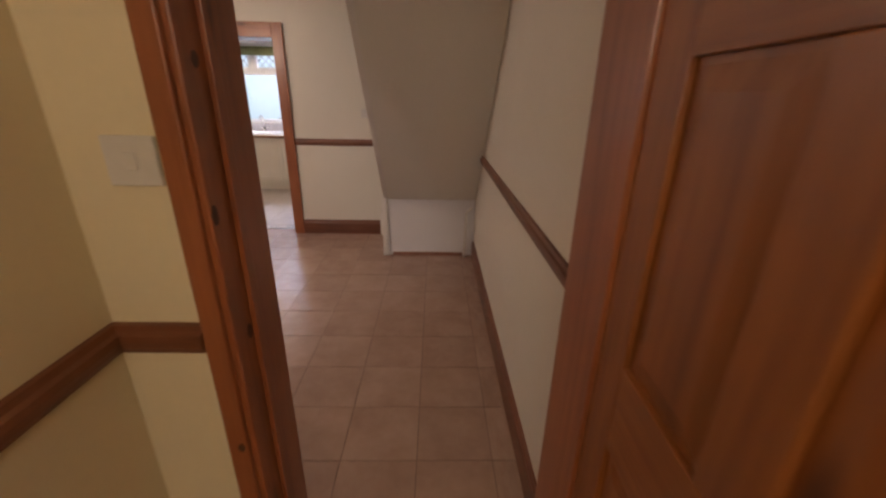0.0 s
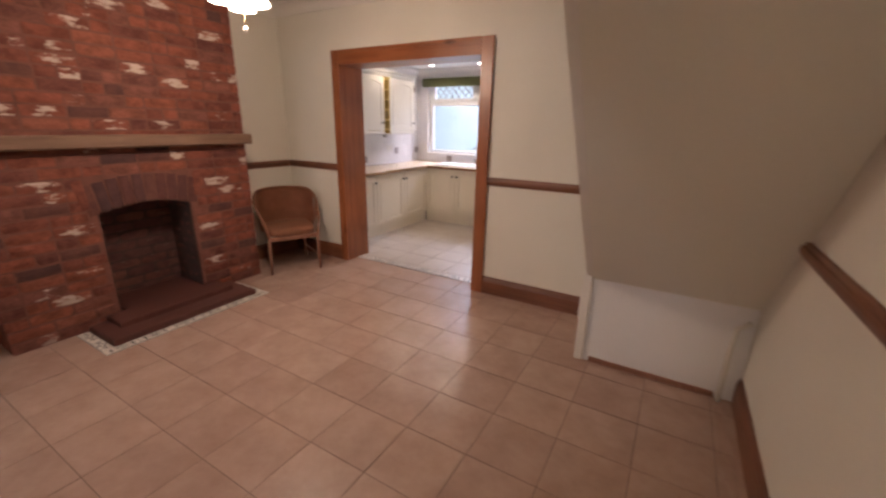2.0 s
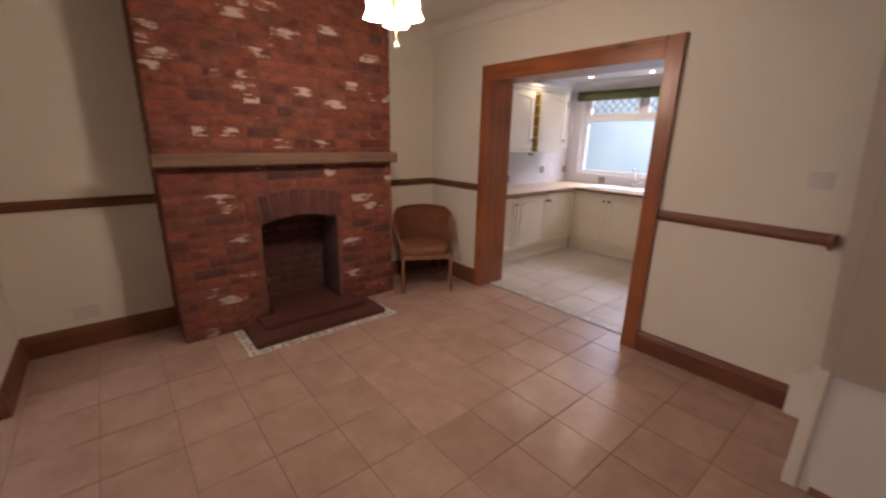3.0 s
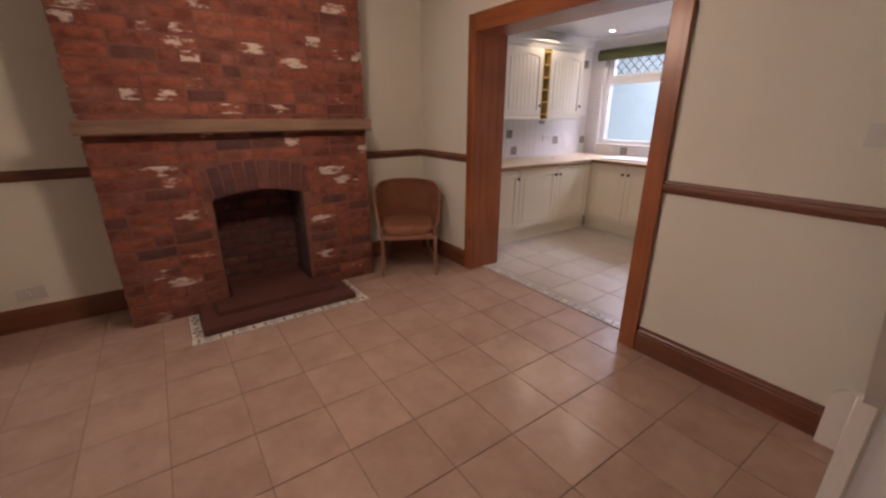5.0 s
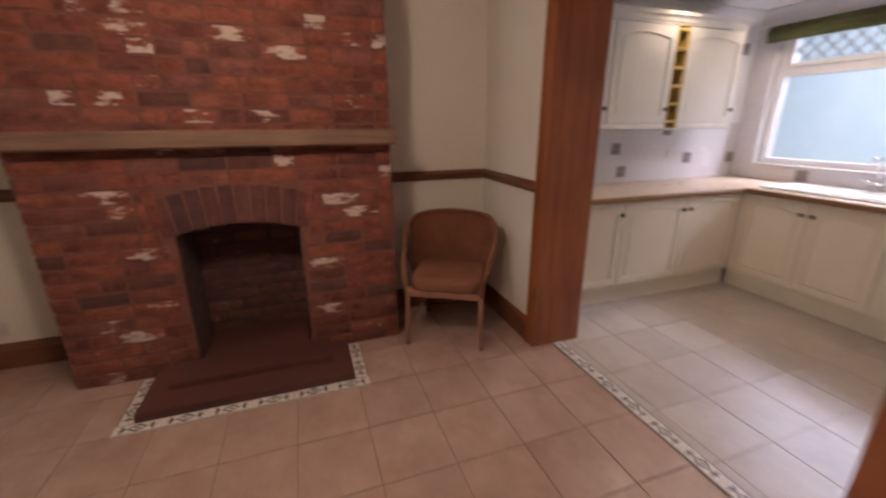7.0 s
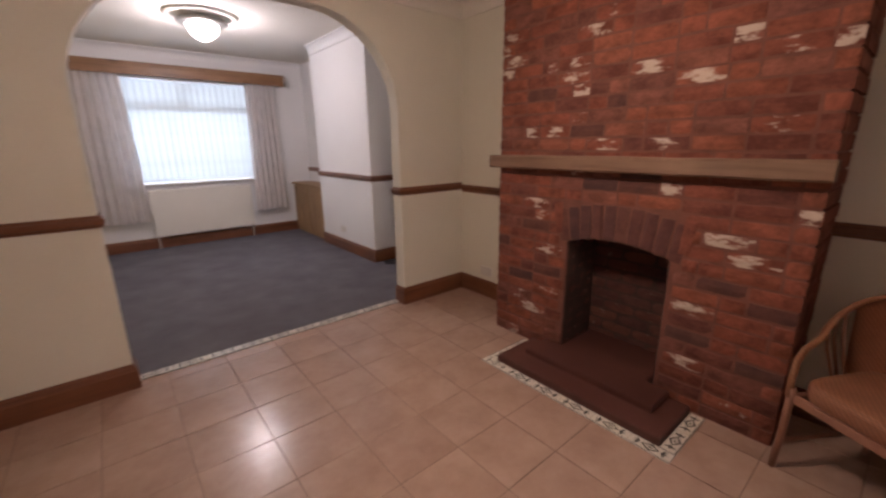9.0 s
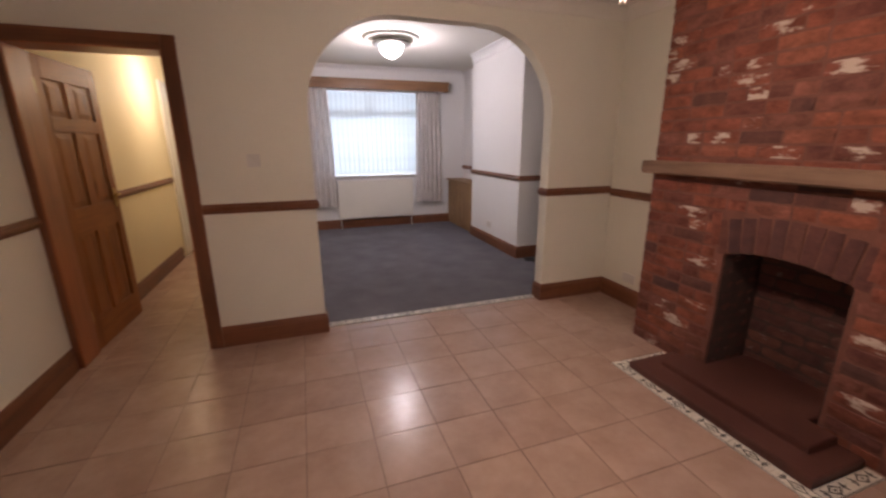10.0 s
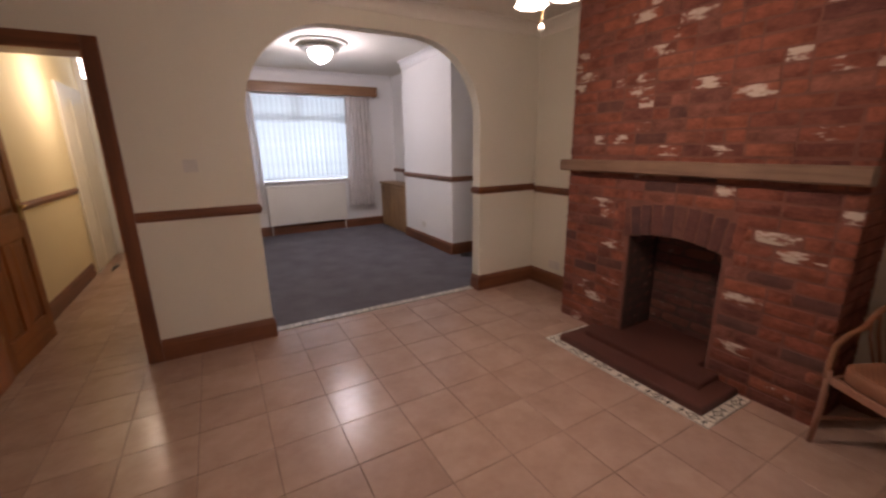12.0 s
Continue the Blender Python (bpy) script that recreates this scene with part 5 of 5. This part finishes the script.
for x0, x1 in ((-WW + 0.061, -0.0855), (-0.0195, WW - 0.061)):
    for a, b in (((x0, -0.045, 0.826), (x0 + 0.04, 0.02, WH - 0.061)), ((x1 - 0.04, -0.045, 0.826), (x1, 0.02, WH - 0.061)),
                 ((x0 + 0.0405, -0.045, 0.826), (x1 - 0.0405, 0.02, 0.866)), ((x0 + 0.0405, -0.045, WH - 0.101), (x1 - 0.0405, 0.02, WH - 0.061))):
        bar(kw, a, b, "sash")
    p = part("pane", slab((x0 + 0.04, -0.006, 0.866), (x1 - 0.04, 0.006, WH - 0.10)), PANE, kw)
    p.visible_shadow = False
    bm = bmesh.new()
    zl, zh = 0.868, WH - 0.103
    span = zh - zl
    step = 0.115
    s = x0 + 0.04 - span
    while s < x1 - 0.04:
        for sgn in (0, 1):
            pa, pb = (s, zl), (s + span, zh)
            if sgn:
                pa, pb = (s, zh), (s + span, zl)
            lo, hi = x0 + 0.041, x1 - 0.041
            if pb[0] <= lo or pa[0] >= hi:
                continue
            ta = max(0.0, (lo - pa[0]) / span)
            tb = min(1.0, (hi - pa[0]) / span)
            qa = (pa[0] + span * ta, pa[1] + (pb[1] - pa[1]) * ta)
            qb = (pa[0] + span * tb, pa[1] + (pb[1] - pa[1]) * tb)
            tube([(qa[0], -0.010, qa[1]), (qb[0], -0.010, qb[1])], 0.006, 4, bm)
        s += step
    part("leading", bm, LEAD, p, "diamond lead strips")
p = part("pane", slab((-WW + 0.06, -0.006, 0.06), (WW - 0.06, 0.006, 0.755)), PANE, kw)
p.visible_shadow = False
part("window_handle", slab((-0.10, -0.07, 0.765), (0.0, -0.05, 0.785), 0.004), UPVC, kw)
structure("window_sill_1", slab((-3.54, 7.43, 1.0), (-1.72, 7.52, 1.012), 0.004), GLOSS, "white tiled kitchen window sill", "window sill")
gb = thing("roman_blind", pose(-2.63, 7.41, 2.03), "olive green fabric blind drawn up above the kitchen window", "blind")
part("headrail", slab((-0.98, -0.012, 0.10), (0.98, 0.034, 0.135), 0.004), GREEN, gb)
bm = bmesh.new()
for i in range(3):
    box(bm, (-0.98, -0.02 - 0.008 * i, 0.005 + 0.03 * i), (0.98, 0.012 - 0.006 * i, 0.0975 - 0.001 * i), 0.006, 2)
part("folded_fabric", bm, GREEN, gb)

# ---------------------------------------------------------------- lounge
lw = thing("window_2", pose(-2.05, -2.97, 0.93), "white lounge window with top lights behind vertical blinds", "window")
tagged(lw, kind="structure")
for x0, x1 in ((-0.90, -0.83), (0.83, 0.90)):
    bar(lw, (x0, -0.035, 0), (x1, 0.035, 1.43))
for z0, z1 in ((0.0, 0.07), (0.98, 1.05), (1.36, 1.43)):
    bar(lw, (-0.8295, -0.035, z0), (0.8295, 0.035, z1))
bar(lw, (-0.035, -0.034, 1.0505), (0.035, 0.034, 1.3595), "mullion")
for a, b in (((-0.83, 0.07), (0.83, 0.98)), ((-0.83, 1.05), (-0.035, 1.36)), ((0.035, 1.05), (0.83, 1.36))):
    p = part("pane", slab((a[0], -0.006, a[1]), (b[0], 0.006, b[1])), PANE, lw)
    p.visible_shadow = False
structure("window_sill_2", slab((-3.0, -2.93, 0.905), (-1.1, -2.80, 0.929), 0.005), GLOSS, "white painted lounge window sill", "window sill")
vb = thing("vertical_blind", pose(-2.05, -2.875, 0.96), "white vertical slat blind drawn across the lounge window", "blind")
part("track", slab((-0.89, -0.02, 1.36), (0.89, 0.02, 1.395), 0.003), UPVC, vb)
slat_me = None
for i in range(22):
    x = -0.86 + 1.72 * i / 21
    bm = bmesh.new()
    a = radians(5)
    hw = 0.049
    pts = []
    for k in range(5):
        u = -hw + 2 * hw * k / 4
        pts.append((u * math.cos(a), u * math.sin(a) + 0.004 * (1 - (u / hw) ** 2)))
    lo = [bm.verts.new((px, py, 0)) for px, py in pts]
    hi = [bm.verts.new((px, py, 1.355)) for px, py in pts]
    for k in range(4):
        bm.faces.new((lo[k], lo[k + 1], hi[k + 1], hi[k]))
    if slat_me is None:
        slat_me = mesh_of("slat", bm, BLIND)
    else:
        bm.free()
    piece("slat", slat_me, (x, 0, 0), vb, (1, 1, 1), (0, 0, rnd.uniform(-0.03, 0.03)))
part("bottom_chain", tube([(-0.86, 0.03, 0.012), (0.86, 0.03, 0.012)], 0.004, 6), UPVC, vb)


def curtain(m, w0, w1, height, seed, label):
    """A hanging curtain, gathered at the top, wider and looser below."""
    r = random.Random(seed)
    c = thing("curtain", m, label, "curtain", "lounge curtains")
    bm = bmesh.new()
    nu, nv = 60, 24
    ph = [r.uniform(0, 6.28) for _ in range(3)]
    g = []
    for j in range(nv + 1):
        t = j / nv
        w = w0 + (w1 - w0) * math.sin(0.5 * math.pi * t)
        row = []
        for i in range(nu + 1):
            u = i / nu
            fold = 0.030 * math.sin(2 * math.pi * 5.5 * u + ph[0] + 0.5 * t) + 0.012 * math.sin(2 * math.pi * 11 * u + ph[1]) + 0.01 * t * math.sin(2 * math.pi * 2 * u + ph[2])
            row.append(bm.verts.new((w * (u - 0.5), fold, height * (1 - t))))
        g.append(row)
    for j in range(nv):
        for i in range(nu):
            f = bm.faces.new((g[j][i], g[j][i + 1], g[j + 1][i + 1], g[j + 1][i]))
            f.smooth = True
    part("fabric", bm, CURTAIN, c)
    return c


curtain(pose(-3.05, -2.735, 0.42), 0.40, 0.46, 1.95, 1, "mauve-grey curtain hanging beside the lounge window")
curtain(pose(-1.12, -2.735, 0.42), 0.46, 0.54, 1.95, 2, "mauve-grey curtain hanging beside the lounge window")
pm = thing("pelmet", pose(-2.15, -2.85, 2.34), "dark oak box pelmet above the lounge window", "pelmet")
part("front", slab((-1.27, 0.165, 0), (1.27, 0.185, 0.15), 0.005, 2), OAK_X, pm)
part("moulding", slab((-1.28, 0.1855, 0.118), (1.28, 0.198, 0.148), 0.005, 2), OAK_X, pm)
for s in (-1, 1):
    part("end", slab((s * 1.25 - 0.01, 0.001, 0), (s * 1.25 + 0.01, 0.1645, 0.15), 0.003), OAK_X, pm)
part("top", slab((-1.27, 0.001, 0.1505), (1.27, 0.185, 0.162), 0.003), OAK_X, pm)
rd = thing("radiator", pose(-2.08, -2.81, 0.16), "white panel radiator below the lounge window", "radiator")
bm = bmesh.new()
prof = []
for i in range(33):
    x = -0.66 + 1.32 * i / 32
    for dx, d in ((0.0, 0.050), (0.010, 0.052), (0.031, 0.052)):
        if x + dx <= 0.66:
            prof.append((x + dx, d))
prof += [(0.66, 0.02), (-0.66, 0.02)]
prism(prof, "z", 0.03, 0.66, bm)
part("panel", bm, GLOSS, rd)
part("top_grille", slab((-0.665, 0.0, 0.661), (0.665, 0.056, 0.685), 0.003), GLOSS, rd)
for s in (-1, 1):
    part("side_cover", slab((s * 0.665 - 0.006, -0.02, 0.0), (s * 0.665 + 0.006, 0.05, 0.66), 0.003), GLOSS, rd)
    part("pipe", tube([(s * 0.64, 0.02, -0.155), (s * 0.64, 0.02, 0.06)], 0.009), GLOSS, rd)
ac = thing("alcove_cabinet", pose(-3.775, -2.2, 0), "low oak cupboard built into the lounge alcove", "cabinet")
part("body", slab((0, -0.62, 0.0), (0.30, 0.585, 0.80), 0.003), OAK_Z, ac)
for y0, y1 in ((-0.60, -0.01), (0.0, 0.575)):
    d = part("door", slab((0.301, y0, 0.08), (0.319, y1, 0.775), 0.004, 2), OAK_Z, ac)
    part("raised_panel", slab((0.3195, y0 + 0.07, 0.15), (0.326, y1 - 0.07, 0.70), 0.005, 2), OAK_Z, d)
part("top", slab((0, -0.625, 0.801), (0.345, 0.59, 0.832), 0.006, 2), OAK_Z, ac)
bm = tube([(-3.70, 0.02, 0.014), (-3.58, 0.05, 0.02), (-3.50, 0.0, 0.014), (-3.46, 0.09, 0.018), (-3.56, 0.14, 0.016), (-3.66, 0.1, 0.016)], 0.009)
solid("aerial_cable", bm, CABLE, "loose black cable coiled in the lounge alcove", "cable")

# ---------------------------------------------------------------- outside the windows
structure("ground", slab((-60, -60, -0.4), (60, 60, -0.2)), PAVING, "grey paved ground outside", "ground")
solid("garden_wall", slab((-6.0, 9.15, -0.2), (1.5, 9.35, 2.42), 0.01), RENDER, "white rendered yard wall outside the kitchen window", "garden wall")


def shrub(m, size, count, seed):
    r = random.Random(seed)
    s = thing("shrub", m, "green leafy shrub showing above the yard wall", "shrub")
    stem = tube([(0, 0, 0), (0.03, 0.02, 0.5 * size), (0.0, 0.0, size)], [0.03, 0.02, 0.008])
    for k in range(7):
        a = r.uniform(0, 6.28)
        h = r.uniform(0.35, 0.8) * size
        tube([(0, 0, h), (0.3 * math.cos(a), 0.3 * math.sin(a), h + 0.2)], [0.012, 0.004], 6, stem)
    part("stem", stem, OAK_Z, s)
    bm = bmesh.new()
    for i in range(count):
        d = Vector((r.gauss(0, 1), r.gauss(0, 1), r.gauss(0, 0.8))).normalized() * r.uniform(0.15, 0.55)
        c = d + Vector((0, 0, size * 0.95))
        u = Vector((r.uniform(-1, 1), r.uniform(-1, 1), r.uniform(-1, 1))).normalized()
        w = u.cross(Vector((r.uniform(-1, 1), r.uniform(-1, 1), r.uniform(-1, 1)))).normalized()
        ln = r.uniform(0.05, 0.09)
        vs = [bm.verts.new(c + q) for q in (-u * ln, w * ln * 0.4, u * ln, -w * ln * 0.4)]
        bm.faces.new(vs)
    part("leaves", bm, LEAF, s)
    return s


shrub(pose(-2.2, 8.6, -0.2), 1.25, 260, 5)
for x, sd in ((-1.2, 6), (-3.6, 8)):
    shrub(pose(x, 10.4, -0.2), 2.2, 170, sd)

# ---------------------------------------------------------------- floor tiles, piece by piece
PX, PY = 0.3345, 0.3214


def tile_mesh(name, material):
    bm = slab((-0.1648, -0.1648, -0.009), (0.1648, 0.1648, 0.0))
    bmesh.ops.bevel(bm, geom=[e for e in bm.edges if all(v.co.z > -0.001 for v in e.verts)], offset=0.001, segments=1, affect="EDGES")
    return mesh_of(name, bm, material)


def lay_tiles(parent, me, x0, x1, y0, y1, ox, oy):
    """Whole and cut tiles over a rectangle, the joints passing through (ox, oy)."""
    i0, i1 = math.floor((x0 - ox) / PX), math.ceil((x1 - ox) / PX)
    j0, j1 = math.floor((y0 - oy) / PY), math.ceil((y1 - oy) / PY)
    for i in range(i0, i1):
        for j in range(j0, j1):
            a0, a1 = max(ox + i * PX, x0), min(ox + (i + 1) * PX, x1)
            b0, b1 = max(oy + j * PY, y0), min(oy + (j + 1) * PY, y1)
            if a1 - a0 < 0.02 or b1 - b0 < 0.02:
                continue
            half = rnd.randrange(2) * math.pi
            piece("floor_tile", me, ((a0 + a1) / 2, (b0 + b1) / 2, rnd.uniform(-0.0006, 0.0)), parent,
                  ((a1 - a0) / 0.3335, (b1 - b0) / 0.3335, 1), (rnd.uniform(-0.0012, 0.0012), rnd.uniform(-0.0012, 0.0012), half))


FLOOR_TILE, PALE_TILE = tile_mesh("floor_tile", TILE), tile_mesh("floor_tile", TILE_K)
lay_tiles(floor, FLOOR_TILE, XW, XE, 1.205, 4.823, -1.107, 3.252)
lay_tiles(floor_hall, FLOOR_TILE, -0.355, 0.75, YF, 1.203, -1.107, 3.252)
lay_tiles(floor_k, PALE_TILE, -3.73, -0.5, 4.902, 7.45, -2.08, 5.282)
